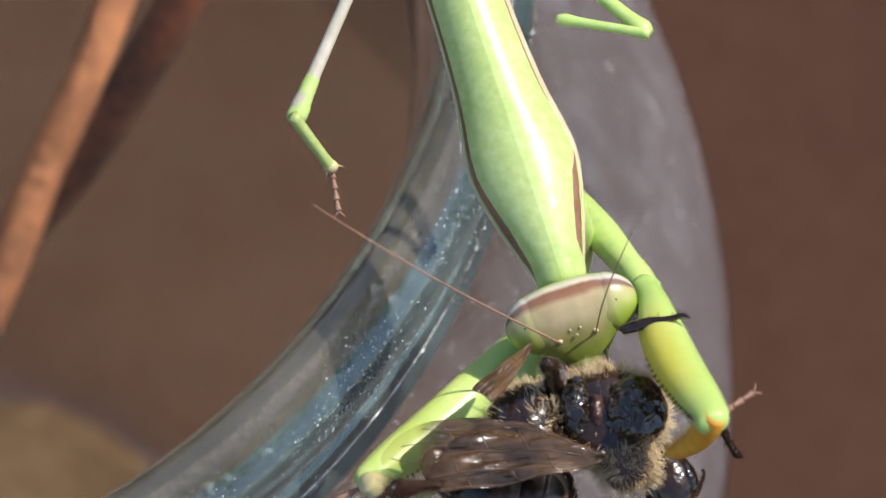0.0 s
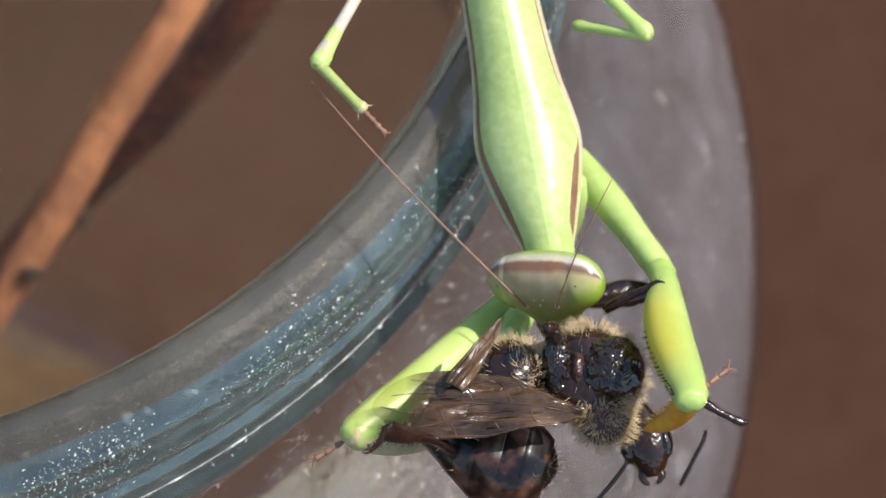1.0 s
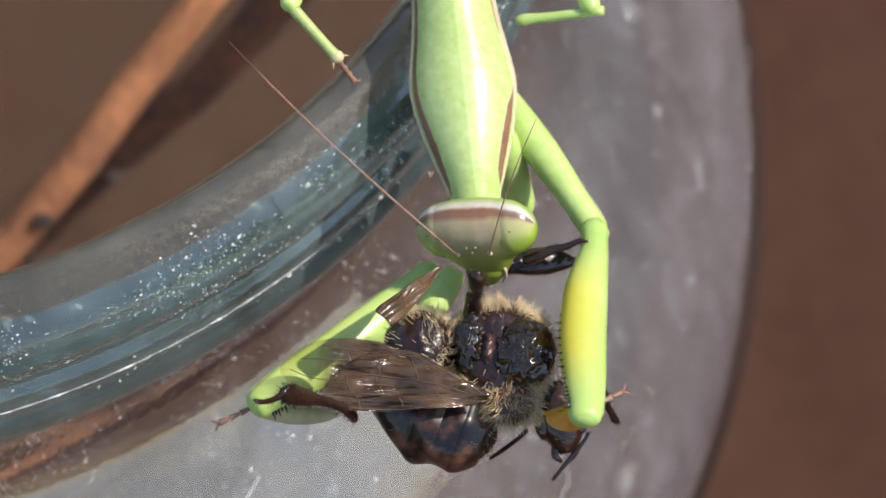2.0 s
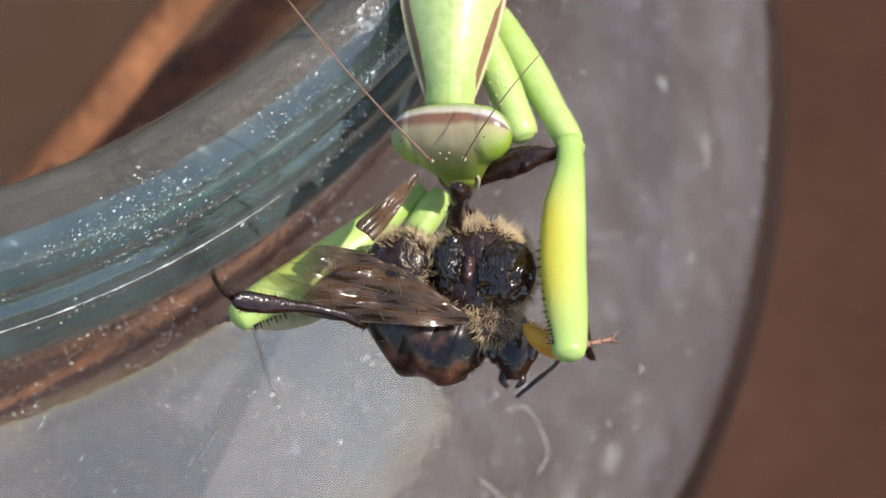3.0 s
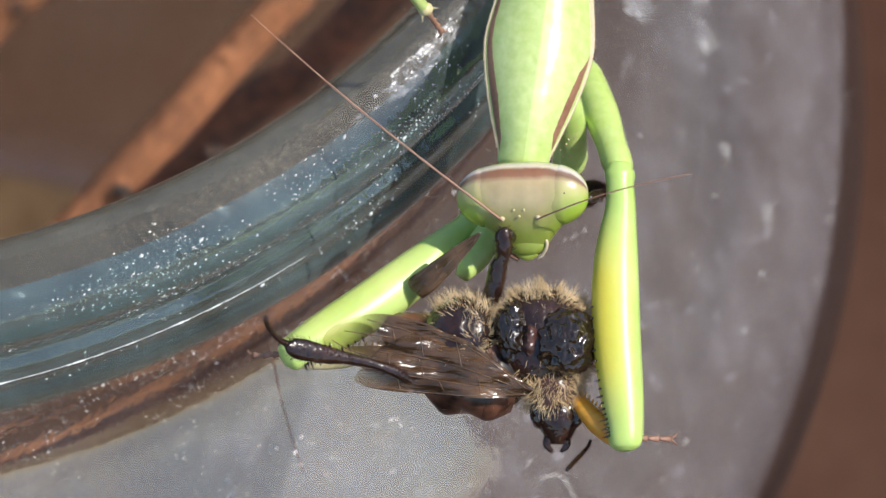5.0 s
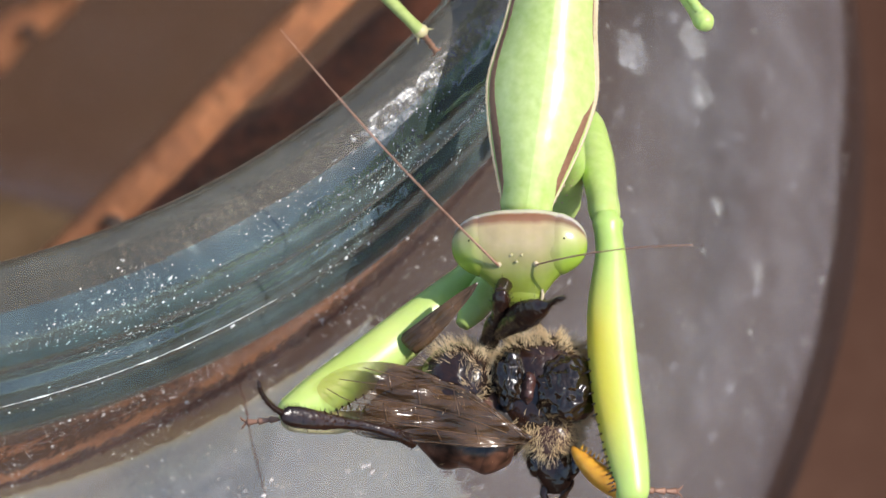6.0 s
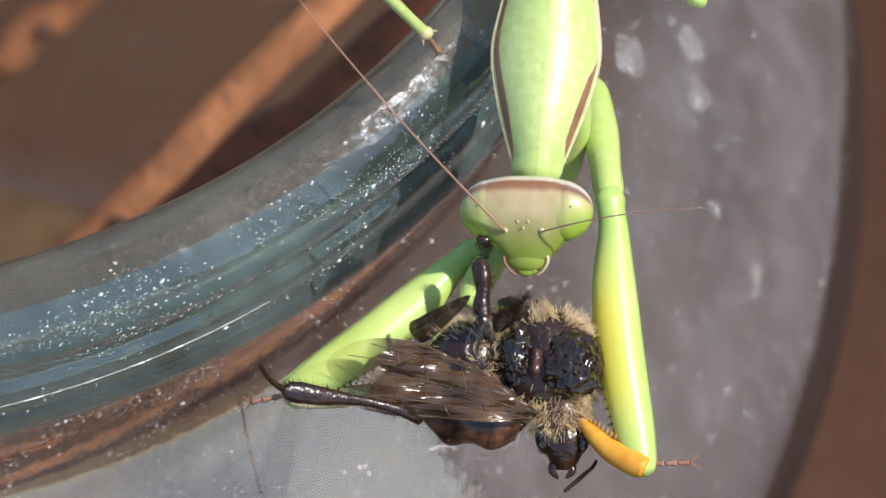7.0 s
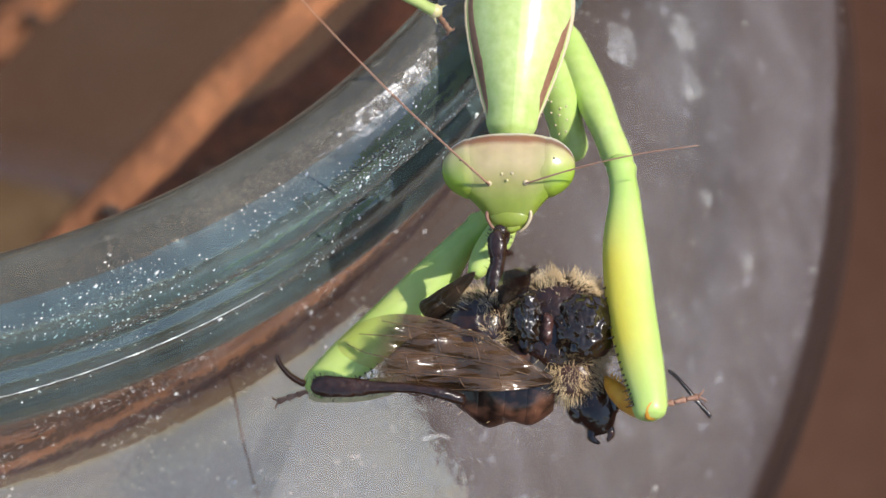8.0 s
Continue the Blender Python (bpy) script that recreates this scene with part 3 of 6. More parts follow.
# ---- mantis ----
def build_mantis():
    """Neck at the origin, body axis along +y, back towards +z. Returns the parts that move."""
    thing = holder("praying_mantis", "bright green praying mantis feeding on a bee over the jar's rim", "mantis")
    moving = {"mantis": thing}
    widths = [(0.0, 1.38, 0.95), (0.7, 1.48, 1.1), (1.8, 1.85, 1.35), (3.4, 2.35, 1.6), (5.2, 2.80, 1.8), (6.8, 3.0, 1.9), (8.4, 2.85, 1.85), (10.4, 2.52, 1.75),
              (13.0, 2.28, 1.7), (16.0, 2.15, 1.7), (22.0, 2.05, 1.7), (30.0, 2.1, 1.75), (36.0, 2.4, 1.9), (38.5, 1.6, 1.4)]
    line = smooth_line([(-1.6, 0.7, 0.6), (-0.8, 0.95, 0.8)] + widths, 5)
    across = (-1, -0.94, -0.82, -0.66, -0.48, -0.30, -0.16, -0.07, -0.03, 0, 0.03, 0.07, 0.16, 0.30, 0.48, 0.66, 0.82, 0.94, 1)
    rings = []
    for y, w, h in line:
        dip = -0.55 * max(0.0, -y) ** 1.2
        wob = 0.035 * noise.noise(Vector((y * 1.3, 3.0, 0)))
        top = [(w * u, y, dip + h * (0.98 * (1 - abs(u) ** 2.1) + 0.013 * math.exp(-(u / 0.04) ** 2)) + wob) for u in across]
        low = [(w * math.cos(a) * 0.97, y, dip - 0.72 * h * math.sin(a)) for a in (math.pi * k / 10 for k in range(1, 10))]
        rings.append(top + low)
    bm = bmesh.new()
    ring_loft(bm, rings)
    part("pronotum", bm, GREEN, thing)
    def crest(u, y, w, h):
        """Height of the back at a share u of the half width."""
        return h * (0.98 * (1 - abs(u) ** 2.1) + 0.013 * math.exp(-(u / 0.04) ** 2)) + 0.035 * noise.noise(Vector((y * 1.3, 3.0, 0)))

    def band(name, material, label, side, start, stop, inner, outer, proud):
        """A strip of colour lying on the back between two shares of the half width."""
        bm = bmesh.new()
        fine = [p for p in smooth_line([q for q in line if start - 0.6 < q[0] < stop + 0.6], 4) if start < p[0] < stop]
        rows = []
        for i, (y, w, h) in enumerate(fine):
            fade = min(1, i / 14, (len(fine) - 1 - i) / 14)
            a, b = inner(y), outer(y)
            a = b - (b - a) * (0.1 + 0.9 * fade) + 0.012 * noise.noise(Vector((y * 2.2, side, 0)))
            row = []
            for k in range(7):
                u = a + (b - a) * k / 6
                lift = proud if 0 < k < 6 else -0.02
                row.append(bm.verts.new((side * w * u, y, crest(u, y, w, h) + lift)))
            rows.append(row)
        for p, q in zip(rows, rows[1:]):
            for k in range(6):
                bm.faces.new((p[k], p[k + 1], q[k + 1], q[k]))
        return part(name, bm, material, thing, label)

    for side in (-1, 1):
        edge = [p for p in line if 0.2 < p[0] < 34]
        bm = bmesh.new()
        limb(bm, [(side * (w - 0.03), y, -0.02, 0.08 * min(1, 0.25 + i * 0.15), 0.07) for i, (y, w, h) in enumerate(edge)], 8, 1)
        rnd = random.Random(3 + side)
        for y, w, h in smooth_line(widths[1:10], 11):
            spike(bm, (side * (w + 0.05), y + rnd.uniform(-0.06, 0.06), 0), (side, rnd.uniform(-0.4, 0.4), 0.2), rnd.uniform(0.02, 0.08), 0.045, 4)
        part("margin", bm, CREAM, thing, "pale toothed edge")
    band("stripe", BROWN_LINE, "dark brown stripe", -1, 0.5, 33, lambda y: 0.88 - 0.10 * math.exp(-((y - 3.2) / 2.6) ** 2), lambda y: 0.965, 0.012)
    band("stripe", BROWN_LINE, "short dark brown stripe", 1, 0.9, 6.6, lambda y: 0.76 + 0.12 * ((y - 2.4) / 4) ** 2, lambda y: 0.955, 0.012)
    band("stripe", BROWN_LINE, "thin brown stripe", 1, 9.5, 33, lambda y: 0.885, lambda y: 0.925, 0.012)
    band("pale_edge", CREAM, "broad cream edge", 1, 4.0, 33, lambda y: 0.955 - 0.05 * min(1, max(0, (y - 6) / 3)), lambda y: 0.995, 0.008)
    # abdomen and folded wings behind the pronotum
    bm = bmesh.new()
    limb(bm, [(0, 37, 0.2, 2.2, 1.9), (0, 41, 0.4, 3.4, 2.8), (0, 52, 0.3, 4.0, 3.2), (0, 66, -0.4, 3.4, 2.6), (0, 74, -1.2, 1.2, 0.9)], 20, 5)
    part("abdomen", bm, GREEN, thing)
    for ob in thing.children:      # the trunk lies flatter than the raised forelegs
        ob.rotation_euler.x = radians(-13)

    # head: a broad oval crown, the snout below it
    bm = bmesh.new()
    rings = []
    for k in range(41):
        u = -1 + 2 * k / 40
        x = 3.60 * math.sin(u * math.pi / 2)
        c = max(1 - abs(math.sin(u * math.pi / 2)) ** 2.4, 0.0003) ** (1 / 2.3)
        snout = math.exp(-abs(x / 1.55) ** 2.6)
        ring = []
        for q in range(40):
            a = 2 * math.pi * q / 40
            y, z = 1.84 * c * math.sin(a), 1.42 * c * math.cos(a)
            if y < 0:
                y -= 1.75 * snout * (-math.sin(a)) ** 1.5
                z *= 1 - 0.25 * snout * (-math.sin(a))
            ring.append((x, 0.1 + y, z + 0.04 * noise.noise(Vector((x * 2, y * 2, z)))))
        rings.append(ring)
    ring_loft(bm, rings)
    head = part("head", bm, FACE, thing)
    moving["head"] = head
    for side in (-1, 1):
        bm = bmesh.new()
        shells = []
        for k in range(25):
            u = 0.30 + 0.70 * k / 24
            x = 3.64 * math.sin(u * math.pi / 2)
            c = max(1 - math.sin(u * math.pi / 2) ** 2.4, 0.0003) ** (1 / 2.3) * (0.90 + 0.11 * min(1, k / 5))
            shells.append([(side * x, 0.03 + 1.96 * c * math.sin(q), 1.50 * c * math.cos(q)) for q in (2 * math.pi * j / 40 for j in range(40))])
        ring_loft(bm, shells)
        eye = part("eye", bm, EYE, head, "glossy green compound eye")
        bm = bmesh.new()
        ball(bm, (side * 2.55, 0.45, 1.15), (0.05, 0.06, 0.03), 8, 6)
        part("pupil_spot", bm, BLACK, head)
        bm = bmesh.new()
        ball(bm, (side * 1.0, -0.85, 1.20), (0.16, 0.16, 0.15), 12, 8)
        part("antenna_socket", bm, CREAM, head)
        bm = bmesh.new()
        limb(bm, [(side * 1.05, -2.0, 0.45, 0.10, 0.10), (side * 1.2, -2.6, 0.5, 0.10, 0.09), (side * 0.95, -3.15, 0.4, 0.08, 0.07), (side * 0.55, -3.5, 0.3, 0.05, 0.05)], 8, 4)
        part("palp", bm, CREAM if side > 0 else TARSUS, head, "thin pale palp" if side > 0 else "thin brown palp")
        bm = bmesh.new()
        length, fat = (17.6, 1.0) if side < 0 else (9.6, 0.72)
        st = [(length * t, 0.35 * math.sin(t * 2.6), 0.9 * math.sin(t * 3.0), (0.068 - 0.038 * t) * fat, (0.068 - 0.038 * t) * fat) for t in (k / 14 for k in range(15))]
        limb(bm, st, 7, 4, 0.25, 5)
        for k in range(60):
            t = 0.15 + 0.8 * k / 60
            spike(bm, (length * t, 0.35 * math.sin(t * 2.6), 0.9 * math.sin(t * 3.0)), (0.5, (-1) ** k, 0.2), 0.10, 0.02, 3)
        moving["antenna_l" if side < 0 else "antenna_r"] = part("antenna", bm, FEELER, head, "thin pinkish-brown antenna")
    for x, y in ((-0.28, -0.35), (0.28, -0.35), (0, -0.7)):
        bm = bmesh.new()
        ball(bm, (x, y, 1.37), (0.08, 0.08, 0.04), 10, 8)
        part("ocellus", bm, YELLOW, head)
    bm = bmesh.new()
    ball(bm, (0, -2.6, 0.28), (1.15, 0.70, 0.50), 18, 12)
    part("clypeus", bm, FACE, head)
    bm = bmesh.new()
    limb(bm, [(-0.5, -3.1, 0.2, 0.26, 0.26), (0, -3.32, 0.25, 0.28, 0.28), (0.5, -3.1, 0.2, 0.26, 0.26)], 12, 4)
    part("mandible", bm, FACE, head)

    # forelegs: coxa, femur with spines, hooked tibia, tarsus; each along +x from its joint
    def teeth(bm, line, side, start, stop, size, lift=0.0):
        """Fine teeth along one edge of a limb."""
        n = len(line)
        for k in range(int(n * start), int(n * stop)):
            for u in (0.0, 0.33, 0.66):
                p = line[k] * (1 - u) + line[min(k + 1, n - 1)] * u
                spike(bm, (p[0], p[1] + side * p[3] * 0.97, p[2] + lift), (0.3, side, 0.15), size, size * 0.38, 4)

    def coxa(key, length, w0, w1):
        bm = bmesh.new()
        line = limb(bm, [(-1.2, 0, -0.3, w0 * 0.7, w0 * 0.7), (0, 0, 0, w0, w0 * 0.9), (length * 0.4, 0.1, 0, w0 * 1.02, w0 * 0.9), (length * 0.75, 0.05, 0, w1, w1),
                         (length * 0.93, 0, 0.05, w1 * 0.98, w1 * 0.98), (length + 0.15, 0, 0, w1 * 0.8, w1 * 0.8), (length + 0.4, 0, 0, w1 * 0.4, w1 * 0.4)], 20, 6)
        for side in (-1, 1):
            teeth(bm, line, side, 0.1, 0.85, 0.11)
        ob = part("coxa", bm, LEG_GREEN, thing)
        moving[key] = ob
        if key.endswith("l"):
            rnd = random.Random(9)
            bm = bmesh.new()
            for k in range(26):
                x = length * rnd.uniform(0.1, 0.9)
                y = rnd.uniform(-0.7, 0.7)
                ball(bm, (x, y, math.sqrt(max(0.95 - y * y, 0.05)) * 0.93), (0.07, 0.07, 0.05), 6, 5)
            tagged(part("granule", bm, CREAM, ob, "pale granules"), kind="stuff")

    def femur(key, length, wide, spine_side):
        bm = bmesh.new()
        bow = 0.3 * spine_side
        line = limb(bm, [(-0.35, 0, 0, 0.55, 0.5), (0.25, 0, 0, 0.80, 0.72), (length * 0.06, 0, 0, 0.74, 0.70), (length * 0.15, 0, 0, 0.84, 0.78), (length * 0.35, bow, 0, wide * 0.92, 1.0), (length * 0.6, bow * 1.2, 0, wide, 1.1),
                         (length * 0.82, bow * 0.5, 0, wide * 0.9, 1.0), (length * 0.95, 0, 0, 1.0, 0.85), (length + 0.35, 0, 0, 0.85, 0.7), (length + 0.7, 0, 0, 0.4, 0.3)], 22, 6)
        teeth(bm, line, -spine_side, 0.08, 0.85, 0.10)
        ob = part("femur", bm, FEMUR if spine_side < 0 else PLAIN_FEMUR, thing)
        moving[key] = ob
        n = len(line)
        for k in range(18):
            p = line[int(n * (0.52 + 0.31 * k / 17))]
            bm = bmesh.new()
            size = 0.52 if k % 2 else 0.34
            spike(bm, (p[0], p[1] + spine_side * p[3] * 0.86, 0.3), (0.35, spine_side, 0.2), size, 0.10, 6)
            part("spine", bm, BLACK, ob, "black-tipped spine")

    def tibia(key, length, mat, spine_side, label):
        bm = bmesh.new()
        limb(bm, [(-0.4, 0, 0, 0.55, 0.5), (0.4, -0.1 * spine_side, 0, 0.72, 0.6), (length * 0.45, -0.25 * spine_side, 0.05, 0.62, 0.55), (length * 0.8, 0.0, 0.05, 0.42, 0.4), (length, 0.25 * spine_side, 0, 0.12, 0.12)], 16, 5)
        for k in range(12):
            t = 0.12 + 0.8 * k / 12
            spike(bm, (length * t, spine_side * 0.42, 0.2), (0.2, spine_side, 0.25), 0.30, 0.09, 5)
        moving[key] = part("tibia", bm, mat, thing, label)

    def tarsus(key, length):
        bm = bmesh.new()
        for k in range(4):
            a, b = length * k / 4.4, length * (k + 0.92) / 4.4
            limb(bm, [(a, 0, 0, 0.10, 0.10), ((a + b) / 2, 0, 0, 0.14, 0.13), (b, 0, 0, 0.20, 0.15)], 8, 3)
        for side in (-1, 1):
            limb(bm, [(length * 0.9, 0, 0, 0.07, 0.07), (length, side * 0.22, 0, 0.05, 0.05), (length * 1.04, side * 0.34, -0.15, 0.02, 0.02)], 6, 3)
        moving[key] = part("tarsus", bm, TARSUS, thing, "thin brown jointed foot")

    coxa("fore_coxa_r", 9.4, 0.98, 0.82)
    femur("fore_femur_r", 15.0, 1.32, -1)
    tibia("fore_tibia_r", 4.2, ORANGE, -1, "orange toothed tibia")
    tarsus("fore_tarsus_r", 3.0)
    femur("fore_femur_l", 13.0, 1.35, 1)
    tibia("fore_tibia_l", 6.0, YELLOW, 1, "pale yellow toothed tibia")
    tarsus("fore_tarsus_l", 2.9)
    coxa("fore_coxa_l", 6.0, 1.0, 0.95)
    bm = bmesh.new()
    limb(bm, [(-0.3, 0, 0, 0.6, 0.6), (0.8, 0, 0, 0.85, 0.8), (2.4, 0, 0, 0.8, 0.75), (3.6, 0, 0, 0.4, 0.4)], 14, 4)
    moving["fore_trochanter_l"] = part("trochanter", bm, LEG_GREEN, thing)

    def thin(key, name, length, r0, r1, mat, label=""):
        bm = bmesh.new()
        limb(bm, [(0, 0, 0, r0, r0), (length * 0.3, 0, 0, r0 * 0.95, r0 * 0.95), (length * 0.75, 0, 0, (r0 + r1) / 2, (r0 + r1) / 2), (length * 0.93, 0, 0, r1 * 1.25, r1 * 1.2), (length + 0.1, 0, 0, r1 * 0.8, r1 * 0.8)], 12, 4)
        moving[key] = part(name, bm, mat, thing, label)

    thin("mid_femur_l", "femur", 9.0, 0.36, 0.42, PALE_LEG, "whitish upper leg with a green knee")
    bm = bmesh.new()
    limb(bm, [(6.3, 0, 0, 0.34, 0.34), (6.8, 0, 0, 0.43, 0.42), (7.8, 0.02, 0, 0.47, 0.46), (8.5, 0.05, 0, 0.56, 0.52), (9.0, 0.02, 0, 0.54, 0.5), (9.3, 0, 0, 0.32, 0.3)], 14, 5, 0.06, 6)
    part("knee", bm, LEG_GREEN, moving["mid_femur_l"], "green knee")
    thin("mid_tibia_l", "tibia", 4.2, 0.34, 0.26, OLIVE_LEG, "olive green lower leg")
    bm = bmesh.new()
    limb(bm, [(3.75, 0, 0, 0.26, 0.26), (3.95, 0, 0, 0.37, 0.35), (4.2, 0.03, 0, 0.38, 0.35), (4.4, 0, 0, 0.22, 0.2)], 12, 4)
    for side in (-1, 1):
        spike(bm, (4.1, side * 0.25, 0.1), (0.8, side * 0.7, 0.1), 0.5, 0.08)
    part("spur", bm, YELLOW, moving["mid_tibia_l"], "pale yellow ankle with spurs")
    tarsus("mid_tarsus_l", 2.6)
    thin("mid_femur_r", "femur", 6.0, 0.40, 0.46, LEG_GREEN)
    thin("mid_tibia_r", "tibia", 5.2, 0.28, 0.28, LEG_GREEN)
    return moving


# ---- bee ----
def build_bee():
    """Middle of the thorax at the origin, head towards +x, back towards +z."""
    thing = holder("honey_bee", "dark honey bee with tan fur and brown wings, held by mantis", "bee")
    moving = {"bee": thing}
    rnd = random.Random(11)
    bm = bmesh.new()
    ball(bm, (0.0, 0, -0.2), (3.0, 2.8, 1.65), 40, 28)
    for v in bm.verts:
        v.co += v.normal * 0.15 * noise.noise(v.co * 0.8)
    thorax = part("thorax", bm, CHITIN, thing, "black thorax under tan fur")

    def plate(name, centre, radii, material, label, crumple):
        """A bare wet-looking plate on the thorax, creased all over."""
        bm = bmesh.new()
        ball(bm, centre, radii, 56, 40)
        for v in bm.verts:
            v.co += v.normal * crumple * (0.14 * noise.noise(v.co * 0.9) - 0.34 * abs(noise.noise(v.co * 1.5)) + 0.12 * noise.noise(v.co * 3.1) + 0.07 * noise.noise(v.co * 6.0))
        return part(name, bm, material, thorax, label)

    plate("back_plate", (1.25, 0.05, 0.75), (1.85, 1.95, 1.6), BLACK, "shiny creased black back plate", 1.0)
    plate("collar_plate", (-1.75, 0.25, 0.75), (0.95, 1.75, 1.25), BLACK, "shiny black collar ridge", 1.0)
    plate("scutellum", (-0.72, -0.1, 1.35), (0.42, 0.95, 0.5), AMBER, "reddish-brown scutellum ridge", 0.5)
    bm = bmesh.new()
    ball(bm, (-4.4, -0.3, -0.2), (2.1, 2.2, 1.8), 24, 16)
    for v in bm.verts:
        v.co += v.normal * 0.16 * noise.noise(v.co * 1.3)
    waist = part("waist", bm, CHITIN, thing, "dark furry first segments")
    bm = bmesh.new()
    ball(bm, (0.9, -2.6, -0.3), (1.5, 1.4, 1.3), 20, 14)
    for v in bm.verts:
        v.co += v.normal * 0.2 * noise.noise(v.co * 1.3)
    neck = part("neck", bm, AMBER, thing, "dark furry neck")

    def fur(owner, centre, radii, keep, count, length, lean=(0, 0, 0)):
        """Hairs on an oval body, wherever keep(normal) allows."""
        bm = bmesh.new()
        made = 0
        while made < count:
            n = Vector([rnd.gauss(0, 1) for _ in range(3)]).normalized()
            if rnd.random() > keep(n):
                continue
            made += 1
            at = Vector([c + v * r for c, v, r in zip(centre, n, radii)])
            tuft = Vector((noise.noise(at * 1.6), noise.noise(at * 1.6 + Vector((9, 0, 0))), noise.noise(at * 1.6 + Vector((0, 9, 0)))))
            way = n + Vector(lean) + tuft * 1.0 + Vector([rnd.uniform(-0.25, 0.25) for _ in range(3)])
            hair(bm, at, way, length * rnd.uniform(0.45, 1.15), 0.013 * rnd.uniform(0.6, 1.5), (tuft + Vector([rnd.uniform(-0.3, 0.3) for _ in range(3)])) * length * 0.3)
        tagged(part("fur", bm, FUR, owner, "tan bristling fur"), kind="stuff")

    def rim_only(n):
        x, y = 3.0 * n.x, 2.8 * n.y
        bare = ((x + 0.05) / 2.85) ** 2 + ((y - 0.05) / 2.1) ** 2 < 1 and n.z > 0
        return 0.03 if bare else 0.9 if n.z > -0.3 else 0.3

    fur(thorax, (0.0, 0, -0.2), (2.95, 2.75, 1.6), rim_only, 3000, 0.85)
    fur(waist, (-4.4, -0.3, -0.2), (2.1, 2.2, 1.8), lambda n: 1.0 if n.z > 0.1 and n.x > 0.1 or n.y > 0.6 else 0.08, 1000, 0.75, (-0.5, 0.2, 0.0))
    fur(neck, (0.9, -2.6, -0.3), (1.5, 1.4, 1.3), lambda n: 1.0 if n.z > -0.2 else 0.1, 1500, 0.7, (0, -0.3, 0.2))

    # abdomen of overlapping plates
    def tapered(p):
        """Draws the oval out to a blunt tip at -x, a little bent and dented."""
        x, y, z = p
        back = max(0.0, -x) / 3.9
        x = x * (1 + 0.36 * back)
        narrow = 1 - 0.30 * back ** 1.6
        dent = 1 + 0.10 * noise.noise(Vector((x * 0.55, y * 0.7, z * 0.7)))
        return Vector((x, y * narrow * dent + 0.9 * back ** 1.5, z * narrow * dent))

    bm = bmesh.new()
    ball(bm, (-0.2, 0.0, 0), (3.7, 2.55, 2.1), 28, 20)
    for v in bm.verts:
        v.co = tapered(v.co)
    abdomen = part("abdomen", bm, CHITIN, thing, "dark shiny brown abdomen")
    moving["bee_abdomen"] = abdomen
    for k, x in enumerate((2.9, 1.7, 0.4, -0.9, -2.0)):
        rings = []
        for j in range(7):
            xx = x - 1.75 * j / 6
            rr = math.sqrt(max(1 - ((xx + 0.2) / 3.85) ** 2, 0.02)) * 1.0 + (0.075 - 0.015 * k if j < 6 else -0.015 * k)
            ring = []
            for q in range(36):
                a = 2 * math.pi * q / 36
                w = 1 + 0.06 * noise.noise(Vector((xx * 0.8, math.cos(a) * 2, math.sin(a) * 2)))
                ring.append(tapered((xx, 2.58 * rr * w * math.cos(a), 2.13 * rr * w * math.sin(a))))
            rings.append(ring)
        bm = bmesh.new()
        ring_loft(bm, rings)
        part("plate", bm, PLATE, abdomen)
    fur(abdomen, (-0.2, 0, 0), (3.7, 2.55, 2.1), lambda n: 1.0 if n.x > 0.6 else 0.05, 300, 0.45, (-0.9, 0.0, 0.0))

    # head with eyes
    bm = bmesh.new()
    limb(bm, [(-0.2, 2.5, -0.1, 0.6, 0.6), (-0.1, 1.7, 0, 0.95, 0.85), (0, 0.9, 0, 1.35, 1.1), (0.05, 0, 0.05, 1.3, 1.15), (0.1, -0.9, 0, 0.9, 0.85), (0.1, -1.5, 0, 0.45, 0.5)], 18, 5)
    for v in bm.verts:
        v.co += v.normal * 0.12 * noise.noise(v.co * 1.7)
    head = part("head", bm, CHITIN, thing, "dark reddish-brown head")
    moving["bee_head"] = head
    for side in (-1, 1):
        bm = bmesh.new()
        ball(bm, (side * 1.0, 0.3, 0.2), (0.50, 0.95, 0.7), 16, 12)
        part("eye", bm, BLACK, head)
        bm = bmesh.new()
        limb(bm, [(side * 0.4, -1.1, 0.2, 0.28, 0.22), (side * 0.55, -1.55, 0.25, 0.22, 0.18), (side * 0.22, -1.95, 0.2, 0.09, 0.09)], 8, 4)
        part("mandible", bm, CHITIN, head)
    bm = bmesh.new()
    limb(bm, [(0, 0, 0, 0.10, 0.10), (0.6, 0.1, 0, 0.11, 0.11), (2.0, 0.05, 0, 0.13, 0.13), (3.4, 0, 0, 0.11, 0.11)], 8, 5)
    moving["bee_antenna"] = part("antenna", bm, BLACK, thing)

    bm = bmesh.new()
    limb(bm, [(0, 0, 0, 0.12, 0.12), (0.9, 0.05, 0, 0.13, 0.13), (2.2, 0.0, 0, 0.13, 0.13), (3.4, -0.1, 0, 0.10, 0.10)], 8, 5)
    moving["second_antenna"] = part("antenna", bm, BLACK, thing)

    # wings: thin membranes with veins
    def wing(outline, lift, veins, label, sweep=0.0, membrane=WING):
        outline = [(x, y + sweep * x) for x, y in outline]
        veins = [[(x, y + sweep * x) for x, y in v] for v in veins]
        line = smooth_line(outline + [outline[0]], 8)[:-1]
        bm = bmesh.new()
        cx, cy = sum(p[0] for p in line) / len(line), sum(p[1] for p in line) / len(line)
        faces = []
        for zoff in (0.0, -0.025):
            mid = bm.verts.new((cx, cy, lift(cx, cy) + zoff))
            rows = []
